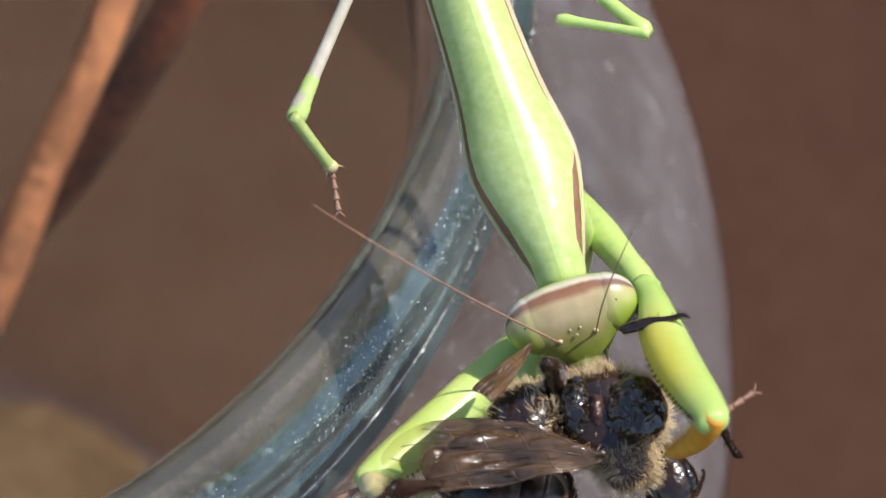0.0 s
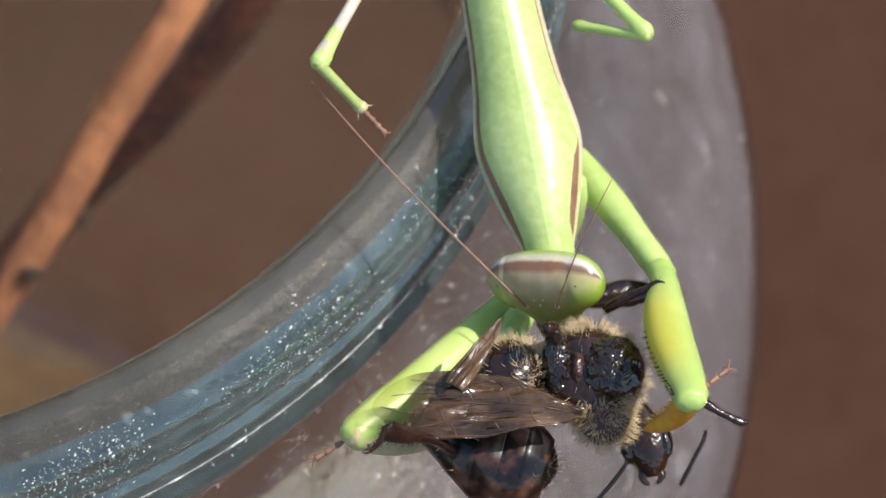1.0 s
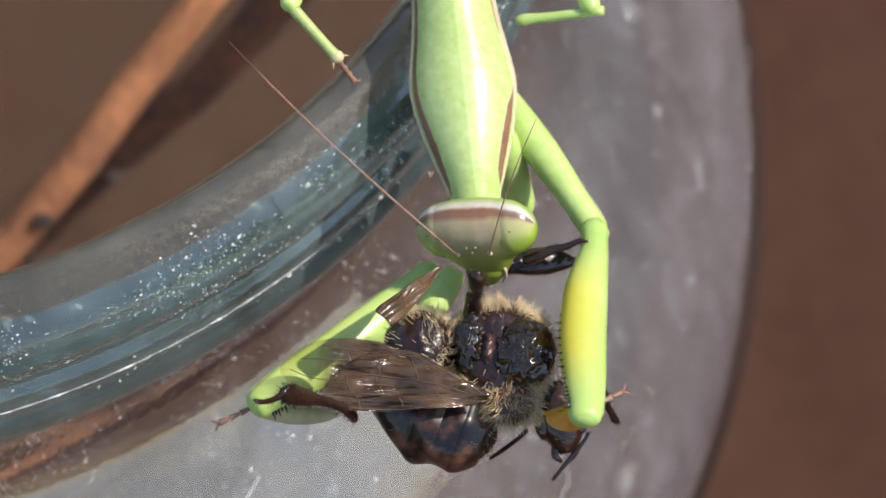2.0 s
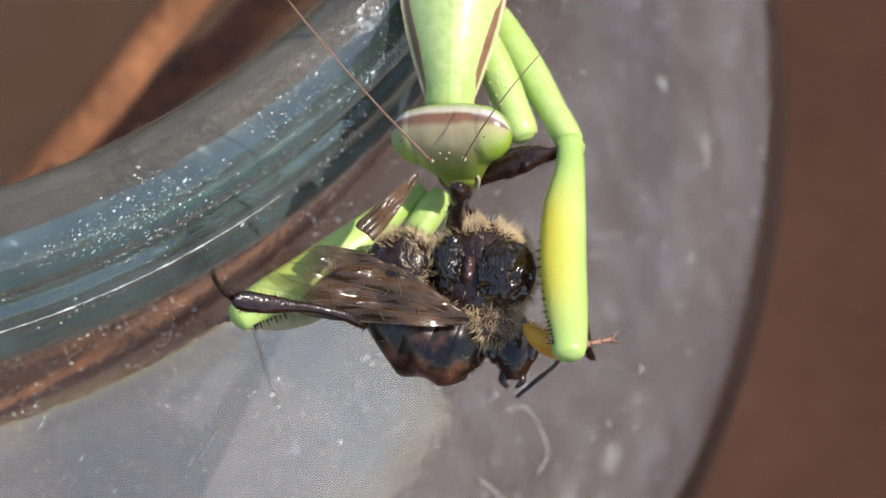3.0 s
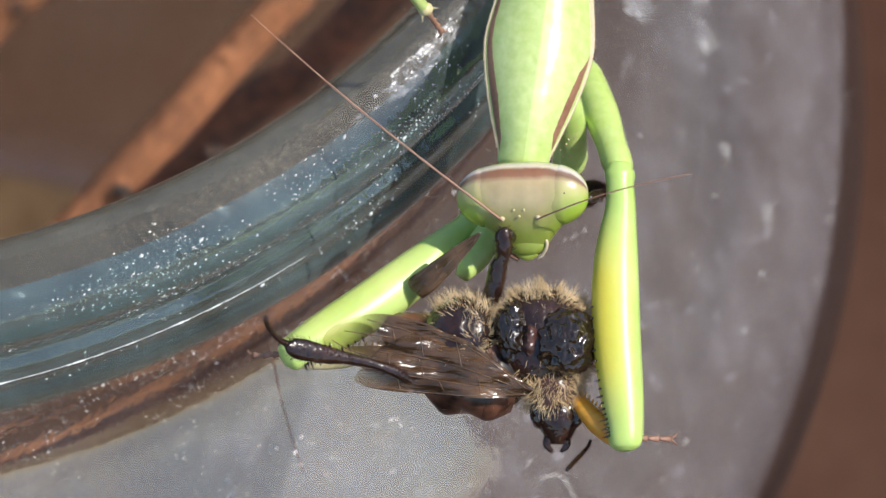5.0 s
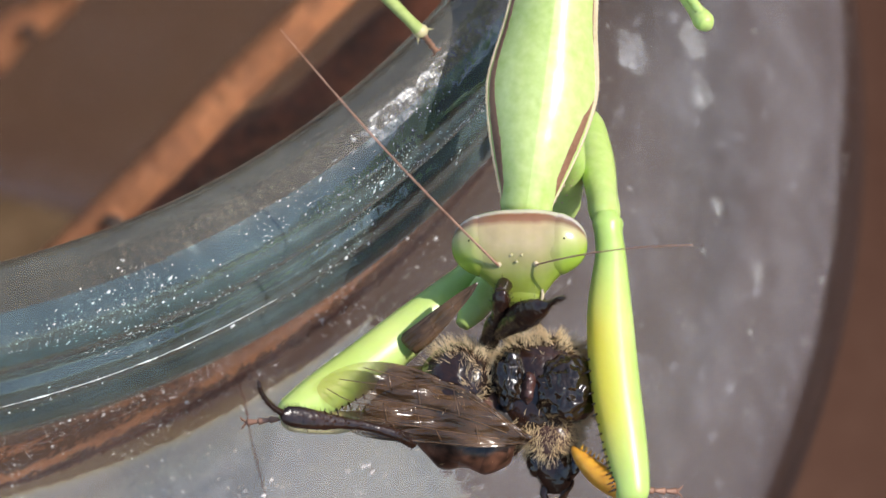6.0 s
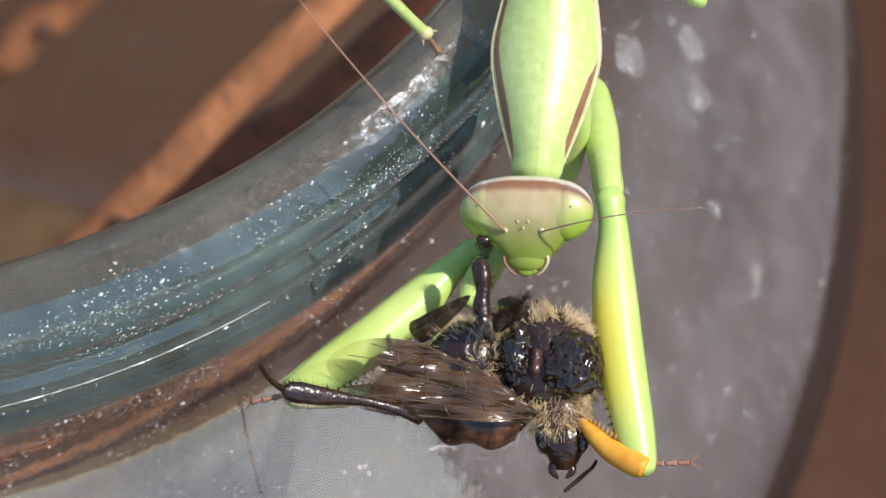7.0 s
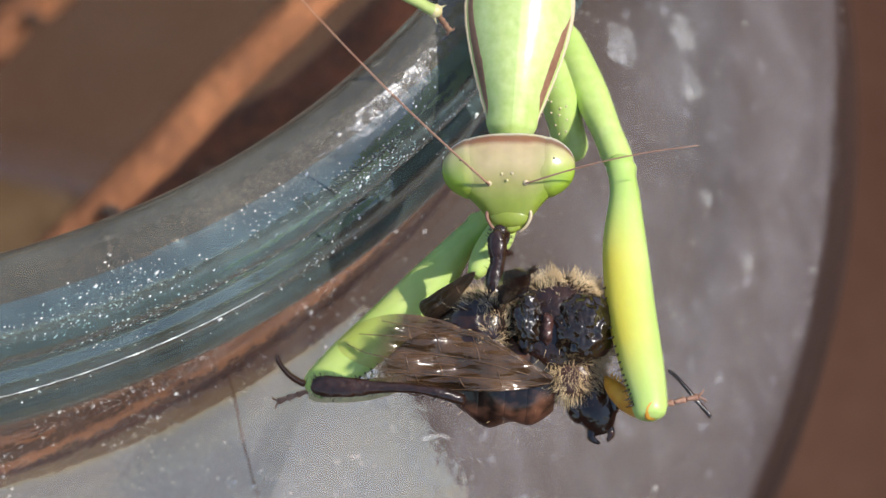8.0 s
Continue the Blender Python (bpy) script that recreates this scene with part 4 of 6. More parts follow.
            for s in (0.08, 0.16, 0.25, 0.33, 0.42, 0.5, 0.58, 0.66, 0.75, 0.84, 0.92, 1.0):
                rows.append([bm.verts.new((cx + (p[0] - cx) * s, cy + (p[1] - cy) * s, lift(cx + (p[0] - cx) * s, cy + (p[1] - cy) * s) + zoff)) for p in line])
            n = len(line)
            for i in range(n):
                j = (i + 1) % n
                bm.faces.new((mid, rows[0][i], rows[0][j]))
                for a, b in zip(rows, rows[1:]):
                    bm.faces.new((a[i], b[i], b[j], a[j]))
            faces.append(rows[-1])
        for i in range(len(line)):
            j = (i + 1) % len(line)
            bm.faces.new((faces[0][i], faces[1][i], faces[1][j], faces[0][j]))
        ob = part("wing", bm, membrane, thing, label)
        for pts in veins:
            bm = bmesh.new()
            limb(bm, [(x, y, lift(x, y) + 0.015, 0.024, 0.022) for x, y in [tuple(p) for p in smooth_line(pts, 5)]], 6, 1)
            part("vein", bm, VEIN, ob)
        return ob

    moving["front_wing"] = wing([(-0.2, -2.6), (-1.5, -1.7), (-3.2, -0.4), (-4.8, 0.5), (-6.6, 0.8), (-8.4, 0.2), (-9.6, -1.0), (-9.9, -1.8), (-8.4, -2.3), (-5.6, -2.7), (-2.8, -3.0), (-0.8, -3.0)],
         lambda x, y: 2.0 + 0.14 * math.sin(x * 1.4) + 0.13 * math.sin(y * 4 + x) + 0.08 * math.sin(y * 7 - x * 2) + 0.16 * noise.noise(Vector((x * 0.7, y * 2.4, 1))) + 0.06 * x,
         [[(-0.5, -2.9), (-3.4, -2.85), (-6.4, -2.5), (-9.0, -2.0), (-9.7, -1.6)], [(-0.6, -2.6), (-3.0, -0.8), (-5.0, 0.3), (-7.2, 0.6)], [(-1.6, -2.3), (-4.4, -1.2), (-7.0, -0.5), (-8.8, -0.2)], [(-2.0, -2.6), (-5.0, -2.0), (-8.0, -1.4), (-9.5, -1.2)],
          [(-4.2, -1.3), (-4.7, 0.2)], [(-6.3, -0.7), (-6.7, 0.6)], [(-5.0, -2.6), (-5.4, -1.9)], [(-7.4, -2.3), (-7.7, -1.5)], [(-6.2, -1.7), (-6.6, -0.7)], [(-3.0, -2.8), (-3.3, -1.8)], [(-8.0, -1.4), (-8.3, -0.3)]], "smoky brown folded wing", 0.16)
    moving["hind_wing"] = wing([(-3.2, -1.6), (-5.2, 0.4), (-7.2, 1.3), (-9.4, 1.6), (-11.2, 1.1), (-11.9, 0.1), (-10.6, -1.0), (-7.6, -1.9), (-4.6, -2.2)],
         lambda x, y: 1.65 + 0.10 * math.sin(x * 1.9 + 1) + 0.05 * math.sin(y * 5 + x) + 0.05 * x,
         [[(-3.6, -1.8), (-7.0, -1.2), (-10.0, -0.5), (-11.4, 0.2)], [(-4.0, -1.0), (-7.0, 0.5), (-9.6, 1.3)], [(-7.6, -1.0), (-8.2, 0.8)], [(-8.2, 0.3), (-10.8, 0.7)]], "clear brownish hind wing under the front wing", 0.13)
    far = wing([(-0.4, -0.62), (0.8, -0.66), (2.6, -0.46), (4.2, -0.2), (4.9, 0.05), (4.3, 0.25), (2.6, 0.46), (0.8, 0.62), (-0.4, 0.6)],
               lambda x, y: 0.25 * math.cos(y * 2.2) + 0.06 * math.sin(x * 3),
               [[(-0.3, -0.55), (2.4, -0.42), (4.6, 0.0)], [(-0.3, -0.15), (2.4, -0.05), (4.3, 0.05)], [(-0.3, 0.5), (2.4, 0.42), (4.3, 0.18)], [(1.2, -0.5), (1.6, 0.4)], [(2.9, -0.35), (3.1, 0.3)]], "dark veined wing standing up", 0.0, FOLDED_WING)
    moving["far_wing"] = far

    # legs
    def leg(key, name, stations, bristle):
        bm = bmesh.new()
        limb(bm, stations, 10, 5, 0.08, 4)
        for k in range(bristle):
            t = k / bristle
            i = min(int(t * (len(stations) - 1)), len(stations) - 2)
            u = t * (len(stations) - 1) - i
            p = [stations[i][j] * (1 - u) + stations[i + 1][j] * u for j in range(5)]
            a = rnd.uniform(0, 6.28)
            d = Vector((0.5, math.cos(a), math.sin(a)))
            hair(bm, (p[0], p[1] + math.cos(a) * p[3], p[2] + math.sin(a) * p[4]), d, 0.28, 0.018, Vector((0.05, 0, 0)))
        moving[key] = part(name, bm, CHITIN, thing, "dark bristly leg")

    leg("hind_leg", "hind_leg", [(-1.2, 0.3, -0.3, 0.3, 0.3), (0, 0, 0, 0.32, 0.3), (1.6, -0.15, 0, 0.26, 0.24), (3.4, -0.1, 0, 0.34, 0.24), (4.6, 0, 0, 0.50, 0.28), (6.0, 0.05, 0, 0.58, 0.28), (6.7, 0.05, 0, 0.48, 0.24), (7.0, 0, 0, 0.24, 0.2)], 260)
    leg("hind_foot", "hind_foot", [(0, 0, 0, 0.2, 0.18), (0.8, 0.12, 0, 0.17, 0.15), (1.7, 0.05, 0, 0.15, 0.14), (2.3, -0.15, 0, 0.14, 0.12), (2.6, -0.35, 0, 0.05, 0.05)], 20)
    leg("mid_leg", "mid_leg", [(-0.6, -0.2, 0, 0.34, 0.3), (0.8, 0, 0, 0.62, 0.46), (2.2, 0.1, 0, 0.82, 0.55), (3.5, 0.05, 0, 0.58, 0.42), (4.4, 0, 0, 0.19, 0.17), (5.2, 0.05, 0, 0.16, 0.14), (5.7, -0.1, 0, 0.06, 0.06)], 90)
    leg("mid_foot", "mid_foot", [(-0.3, 0, 0, 0.26, 0.24), (0.5, 0.05, 0, 0.34, 0.28), (1.4, 0.08, 0, 0.28, 0.24), (2.3, 0, 0, 0.2, 0.18), (3.1, 0.05, 0, 0.15, 0.13), (3.6, -0.2, 0, 0.05, 0.05)], 50)
    leg("fore_leg", "fore_leg", [(-1.0, 0.1, 0, 0.5, 0.46), (0, 0, 0, 0.54, 0.48), (1.2, 0.05, 0, 0.50, 0.42), (1.9, -0.05, 0, 0.40, 0.36), (2.6, 0, 0, 0.52, 0.42), (3.2, 0.1, 0, 0.50, 0.4), (3.6, 0.15, 0, 0.3, 0.25), (3.75, 0.2, 0, 0.1, 0.1)], 80)
    leg("fore_foot", "fore_foot", [(0, 0, 0, 0.34, 0.3), (0.8, 0.1, 0, 0.44, 0.36), (1.8, 0.1, 0, 0.40, 0.32), (2.8, 0.0, 0, 0.28, 0.24), (3.8, -0.1, 0, 0.26, 0.22), (4.6, -0.05, 0, 0.2, 0.18), (5.2, 0.15, 0, 0.22, 0.17), (5.6, 0.4, 0, 0.06, 0.06)], 60)
    leg("front_leg", "front_leg", [(-1.2, 0.1, 0, 0.34, 0.3), (0, 0, 0, 0.34, 0.3), (1.0, 0.05, 0, 0.28, 0.24), (1.7, 0, 0, 0.20, 0.18), (2.4, 0.05, 0, 0.22, 0.18), (3.0, 0.1, 0, 0.24, 0.18), (3.4, 0.3, 0, 0.08, 0.08)], 50)
    return moving


build_ground()
# unseen walls, added so the glass reflects dark beside the sky
build_unseen_wall("unseen_wall_east", (1.3, 1.01, 0.43), (150, 2580, 900))
build_unseen_wall("unseen_wall_north", (-0.3, 2.4, 0.75), (3400, 150, 1500))
build_jar()
build_base_layer()
twig("twig", (-23.2, -52.8, 98.7), (39.2, 23.9, 178.1), 1.7, 1.55, BARK, "reddish-brown bare twig leaning inside the jar", 2, ((0.72, 0.9),))
twig("twig", (-24.0, -2.4, 43.2), (45.0, 21.6, 175.2), 2.1, 1.9, BARK_DARK, "dark brown thin twig inside the jar", 5, ((0.74, 1.1), (0.64, 0.8)))
twig("twig", (-13.8, 55.9, 54.0), (4.1, 70.2, 76.0), 2.1, 2.0, BARK, "reddish-brown thin twig leaning inside the jar", 7, ((0.6, 1.0),))
MANTIS = build_mantis()
BEE = build_bee()


# seconds, place in metres and turn in degrees; the parts lie in the space of their thing
ROWS = {
    "mantis": [
        (0, 0.04198, -0.04484, 0.25272, 23.1, -15.0, 0.9),
        (0.5, 0.04522, -0.04115, 0.24488, 22.5, -14.8, 1.2),
        (1, 0.04709, -0.03908, 0.24177, 24.5, -12.5, 4.4),
        (1.2, 0.04807, -0.03958, 0.24157, 26.0, -10.2, 5.4),
        (1.5, 0.04786, -0.03839, 0.24131, 25.7, -11.2, 9.2),
        (1.7, 0.04797, -0.03893, 0.24261, 25.7, -11.1, 9.6),
        (2.8, 0.04884, -0.03283, 0.23906, 26.1, -6.6, 5.2),
        (3, 0.04909, -0.03283, 0.23941, 26.5, -5.5, 5.0),
        (3.5, 0.05074, -0.03147, 0.23925, 26.1, -4.0, 4.1),
        (4, 0.05119, -0.03190, 0.24023, 25.5, -3.2, 3.7),
        (4.5, 0.05105, -0.03190, 0.24086, 25.5, -2.3, 3.6),
        (5, 0.05127, -0.03217, 0.24076, 25.8, -2.1, 3.7),
        (5.2, 0.05124, -0.03377, 0.24378, 26.2, -2.3, 4.3),
        (6.3, 0.05332, -0.03144, 0.24150, 26.1, -2.7, 6.9),
        (6.5, 0.05360, -0.03099, 0.24131, 26.1, -2.8, 7.7),
        (7, 0.05313, -0.02910, 0.24142, 26.0, -3.4, 9.3),
        (7.5, 0.05147, -0.02706, 0.24136, 25.9, -3.5, 8.8),
        (8, 0.05160, -0.02718, 0.24137, 25.6, -4.0, 9.7),
    ],
    "head": [
        (0, -0.00016, -0.00187, 0.00150, 20.0, -4.0, -0.4),
        (0.5, -0.00026, -0.00166, 0.00150, 20.0, 2.0, -9.8),
        (1, -0.00053, -0.00133, 0.00150, 33.0, -32.3, -10.4),
        (1.2, -0.00065, -0.00134, 0.00150, 33.4, -51.2, -8.0),
        (1.5, -0.00021, -0.00154, 0.00150, 36.0, -30.0, -6.0),
        (1.7, -0.00016, -0.00139, 0.00150, 34.0, -26.0, -5.0),
        (2.8, -0.00006, -0.00186, 0.00150, 31.0, -26.0, 3.0),
        (3, 0.00018, -0.00182, 0.00150, 30.0, -25.0, 4.0),
        (3.5, 0.00013, -0.00192, 0.00150, 16.7, -10.8, 7.8),
        (4, 0.00019, -0.00189, 0.00150, 19.9, -12.8, 7.7),
        (4.5, 0.00024, -0.00189, 0.00150, 18.0, -13.1, 9.8),
        (5, 0.00022, -0.00182, 0.00150, 17.5, -12.9, 10.2),
        (5.2, 0.00016, -0.00165, 0.00150, 22.1, -12.4, 9.4),
        (6.3, -0.00021, -0.00212, 0.00150, 4.0, -8.0, 7.4),
        (6.5, -0.00029, -0.00217, 0.00150, 10.1, -8.4, 4.3),
        (7, -0.00041, -0.00219, 0.00150, 10.1, -9.8, 4.3),
        (7.5, -0.00009, -0.00236, 0.00150, -3.0, -5.0, 6.1),
        (8, -0.00001, -0.00233, 0.00150, -1.8, -4.9, 5.3),
    ],
    "antenna_l": [
        (0, -0.00100, -0.00090, 0.00130, 17.0, -19.1, 123.5),
        (0.5, -0.00100, -0.00090, 0.00130, 14.3, 14.2, 141.9),
        (1, -0.00100, -0.00085, 0.00130, 44.4, 3.3, 122.8),
        (1.2, -0.00100, -0.00085, 0.00130, 57.4, 7.0, 104.3),
        (1.5, -0.00100, -0.00085, 0.00130, 43.7, 9.9, 120.3),
        (1.7, -0.00100, -0.00085, 0.00130, 40.9, 6.3, 126.9),
        (2.8, -0.00100, -0.00085, 0.00130, 40.4, -12.7, 111.2),
        (3, -0.00100, -0.00085, 0.00130, 42.6, -25.1, 98.0),
        (3.5, -0.00100, -0.00090, 0.00130, 23.9, -39.0, 108.1),
        (4, -0.00100, -0.00090, 0.00130, 24.6, -21.9, 121.4),
        (4.5, -0.00100, -0.00090, 0.00130, 22.1, -8.7, 130.0),
        (5, -0.00100, -0.00090, 0.00130, 21.5, 2.4, 136.5),
        (5.2, -0.00100, -0.00090, 0.00130, 24.5, 2.5, 136.8),
        (6.3, -0.00100, -0.00090, 0.00130, 9.5, -22.6, 125.0),
        (6.5, -0.00100, -0.00090, 0.00130, 13.7, -19.9, 125.1),
        (7, -0.00100, -0.00090, 0.00130, 14.5, -14.8, 127.0),
        (7.5, -0.00100, -0.00090, 0.00130, 2.4, -48.6, 131.6),
        (8, -0.00100, -0.00090, 0.00130, 2.8, -38.9, 132.6),
    ],
    "antenna_r": [
        (0, 0.00100, -0.00090, 0.00130, -10.4, -34.2, 60.4),
        (0.5, 0.00100, -0.00090, 0.00130, -11.4, -27.6, 72.0),
        (1, 0.00100, -0.00085, 0.00130, 13.6, 7.8, 53.7),
        (1.2, 0.00100, -0.00085, 0.00130, 52.8, 32.8, 93.1),
        (1.5, 0.00100, -0.00085, 0.00130, 12.7, 13.0, 58.5),
        (1.7, 0.00100, -0.00085, 0.00130, 11.0, 6.6, 60.2),
        (2.8, 0.00100, -0.00085, 0.00130, 0.3, 1.4, 45.0),
        (3, 0.00100, -0.00085, 0.00130, -0.9, -0.3, 43.9),
        (3.5, 0.00100, -0.00090, 0.00130, -11.9, -33.6, 34.1),
        (4, 0.00100, -0.00090, 0.00130, -18.3, -24.3, 20.7),
        (4.5, 0.00100, -0.00090, 0.00130, -15.1, -20.5, 20.2),
        (5, 0.00100, -0.00090, 0.00130, -14.6, -13.9, 16.7),
        (5.2, 0.00100, -0.00090, 0.00130, -19.8, -20.7, 21.8),
        (6.3, 0.00100, -0.00090, 0.00130, -4.0, -23.6, 4.2),
        (6.5, 0.00100, -0.00090, 0.00130, -9.5, -19.6, 10.1),
        (7, 0.00100, -0.00090, 0.00130, -9.1, -17.5, 10.7),
        (7.5, 0.00100, -0.00090, 0.00130, 4.0, -6.5, 10.9),
        (8, 0.00100, -0.00090, 0.00130, 2.6, -6.4, 9.8),
    ],
    "fore_coxa_r": [
        (0, 0.00207, 0.00378, -0.00819, -0.0, -51.5, -69.3),
        (0.5, 0.00257, 0.00441, -0.00733, 0.0, -45.6, -64.9),
        (1, 0.00268, 0.00505, -0.00626, 0.0, -35.7, -64.0),
        (1.2, 0.00260, 0.00486, -0.00552, -0.0, -30.0, -61.9),
        (1.5, 0.00246, 0.00535, -0.00438, 0.0, -21.0, -60.6),
        (1.7, 0.00232, 0.00554, -0.00433, 0.0, -19.8, -61.3),
        (2.8, 0.00262, 0.00519, -0.00490, -0.0, -29.0, -60.7),
        (3, 0.00263, 0.00506, -0.00527, 0.0, -30.3, -57.9),
        (3.5, 0.00274, 0.00588, -0.00655, 0.0, -38.7, -72.3),
        (4, 0.00291, 0.00584, -0.00806, 0.0, -50.6, -66.2),
        (4.5, 0.00290, 0.00563, -0.00792, 0.0, -49.0, -65.1),
        (5, 0.00296, 0.00568, -0.00823, 0.0, -52.4, -65.5),
        (5.2, 0.00290, 0.00556, -0.00824, 0.0, -52.9, -65.0),
        (6.3, 0.00294, 0.00516, -0.00859, -0.0, -56.3, -77.1),
        (6.5, 0.00283, 0.00528, -0.00848, 0.0, -54.9, -77.1),
        (7, 0.00298, 0.00480, -0.00827, -0.0, -52.0, -78.9),
        (7.5, 0.00255, 0.00535, -0.00655, 0.0, -36.0, -62.8),
        (8, 0.00279, 0.00526, -0.00654, 0.0, -36.1, -63.6),
    ],
    "fore_femur_r": [
        (0, 0.00412, -0.00170, -0.00030, -0.0, -61.5, -86.7),
        (0.5, 0.00535, -0.00155, -0.00030, 0.0, -59.1, -87.1),
        (1, 0.00601, -0.00180, -0.00030, 0.0, -62.6, -94.1),
        (1.2, 0.00641, -0.00232, -0.00030, 0.0, -63.6, -96.2),
        (1.5, 0.00675, -0.00230, -0.00030, 0.0, -54.5, -106.6),
        (1.7, 0.00653, -0.00221, -0.00030, 0.0, -51.8, -105.8),
        (2.8, 0.00662, -0.00199, -0.00030, -0.0, -38.7, -91.1),
        (3, 0.00691, -0.00184, -0.00030, 0.0, -40.1, -90.0),
        (3.5, 0.00493, -0.00114, -0.00030, -0.0, -25.5, -81.7),
        (4, 0.00529, 0.00036, -0.00030, 0.0, -10.6, -80.7),
        (4.5, 0.00547, 0.00001, -0.00030, -0.0, -13.5, -81.0),
        (5, 0.00531, 0.00046, -0.00030, 0.0, -13.2, -81.3),
        (5.2, 0.00528, 0.00041, -0.00030, 0.0, -19.9, -82.4),
        (6.3, 0.00408, 0.00007, -0.00030, 0.0, -8.0, -76.5),
        (6.5, 0.00401, 0.00000, -0.00030, 0.0, -0.0, -76.9),
        (7, 0.00406, -0.00089, -0.00030, 0.0, -13.2, -79.4),
        (7.5, 0.00600, -0.00143, -0.00030, 0.0, -24.6, -78.8),
        (8, 0.00614, -0.00156, -0.00030, 0.0, -28.6, -80.6),
    ],
    "fore_tibia_r": [
        (0, 0.00454, -0.00885, 0.01313, 0.0, 46.8, -151.5),
        (0.5, 0.00574, -0.00923, 0.01267, 0.0, 47.0, -150.1),
        (1, 0.00551, -0.00870, 0.01307, 0.0, 47.4, -146.9),
        (1.2, 0.00569, -0.00897, 0.01317, -0.0, 47.4, -146.9),
        (1.5, 0.00426, -0.01063, 0.01196, 0.0, 66.6, -149.2),
        (1.7, 0.00400, -0.01114, 0.01157, 0.0, 67.7, -149.4),
        (2.8, 0.00640, -0.01370, 0.00841, 0.0, 53.2, 158.8),
        (3, 0.00691, -0.01331, 0.00885, 0.0, 52.3, 160.4),
        (3.5, 0.00688, -0.01454, 0.00491, -0.0, 29.6, 155.8),
        (4, 0.00777, -0.01482, -0.00030, 0.0, -10.6, 144.2),
        (4.5, 0.00775, -0.01440, 0.00301, 0.0, 29.3, 147.7),
        (5, 0.00751, -0.01398, 0.00280, 0.0, 29.8, 150.8),
        (5.2, 0.00714, -0.01358, 0.00465, 0.0, 35.0, 150.4),
        (6.3, 0.00755, -0.01437, 0.00226, 0.0, 19.1, 158.0),
        (6.5, 0.00746, -0.01474, -0.00030, 0.0, 8.8, 157.0),
        (7, 0.00675, -0.01524, 0.00369, 0.0, 21.8, 151.2),
        (7.5, 0.00864, -0.01481, 0.00619, 0.0, 43.5, 157.6),
        (8, 0.00830, -0.01456, 0.00707, 0.0, 51.0, 155.1),
    ],
    "fore_tarsus_r": [
        (0, 0.00457, -0.00890, 0.01253, 0.0, 18.8, 13.6),
        (0.5, 0.00578, -0.00928, 0.01207, 0.0, 21.8, 14.4),
        (1, 0.00555, -0.00873, 0.01247, 0.0, 18.3, 25.5),
        (1.2, 0.00573, -0.00900, 0.01257, 0.0, 23.1, 28.4),
        (1.5, 0.00428, -0.01065, 0.01136, 0.0, -0.0, 34.4),
        (1.7, 0.00402, -0.01117, 0.01097, 0.0, 21.9, 28.0),
        (2.8, 0.00642, -0.01372, 0.00781, 0.0, 18.6, 12.4),
        (3, 0.00693, -0.01333, 0.00825, 0.0, 25.3, 12.6),
        (3.5, 0.00692, -0.01455, 0.00431, 0.0, 19.0, 6.1),
        (4, 0.00781, -0.01484, -0.00090, 0.0, -10.6, 3.5),
        (4.5, 0.00778, -0.01442, 0.00241, 0.0, 8.7, 5.7),
        (5, 0.00755, -0.01400, 0.00220, 0.0, 19.5, 5.3),
        (5.2, 0.00717, -0.01361, 0.00405, 0.0, 20.8, 7.0),
        (6.3, 0.00759, -0.01441, 0.00166, 0.0, 23.7, 0.5),
        (6.5, 0.00749, -0.01478, -0.00090, -0.0, 23.4, -2.9),
        (7, 0.00679, -0.01527, 0.00309, 0.0, 0.0, 6.8),
        (7.5, 0.00868, -0.01483, 0.00559, 0.0, 8.7, 16.3),
        (8, 0.00833, -0.01459, 0.00647, 0.0, 8.6, 16.6),
    ],
    "fore_femur_l": [
        (0, -0.00261, -0.00227, -0.00320, 0.0, -27.6, -156.3),
        (0.5, -0.00287, -0.00226, -0.00320, 0.0, -31.5, -151.8),
        (1, -0.00306, -0.00226, -0.00320, 0.0, -31.3, -150.7),
        (1.2, -0.00298, -0.00268, -0.00320, 0.0, -27.2, -152.5),
        (1.5, -0.00310, -0.00299, -0.00320, 0.0, -28.2, -153.4),
        (1.7, -0.00315, -0.00314, -0.00320, 0.0, -25.6, -152.1),
        (2.8, -0.00183, -0.00508, -0.00320, 0.0, -20.4, -143.4),
        (3, -0.00160, -0.00514, -0.00320, 0.0, -23.8, -143.2),
        (3.5, -0.00219, -0.00394, -0.00320, 0.0, -15.8, -140.0),
        (4, -0.00234, -0.00332, -0.00320, 0.0, -19.4, -134.6),
        (4.5, -0.00216, -0.00384, -0.00320, 0.0, -20.6, -134.9),
        (5, -0.00219, -0.00358, -0.00320, 0.0, -20.6, -135.8),
        (5.2, -0.00198, -0.00355, -0.00320, 0.0, -24.4, -136.1),
        (6.3, -0.00269, -0.00402, -0.00320, 0.0, -17.3, -133.6),
        (6.5, -0.00296, -0.00440, -0.00320, 0.0, -21.7, -135.8),
        (7, -0.00293, -0.00453, -0.00320, 0.0, -14.1, -136.7),
        (7.5, -0.00099, -0.00538, -0.00320, 0.0, -0.0, -131.4),
        (8, -0.00104, -0.00528, -0.00320, 0.0, -0.0, -131.1),
    ],
    "fore_tibia_l": [
        (0, -0.01315, -0.00691, 0.00413, 0.0, 54.9, -37.3),
        (0.5, -0.01264, -0.00749, 0.00396, -0.0, 44.2, -30.5),
        (1, -0.01275, -0.00770, 0.00384, -0.0, 42.6, -22.9),
        (1.2, -0.01323, -0.00803, 0.00300, 0.0, 36.9, -19.1),
        (1.5, -0.01334, -0.00813, 0.00308, 0.0, 43.5, -25.8),
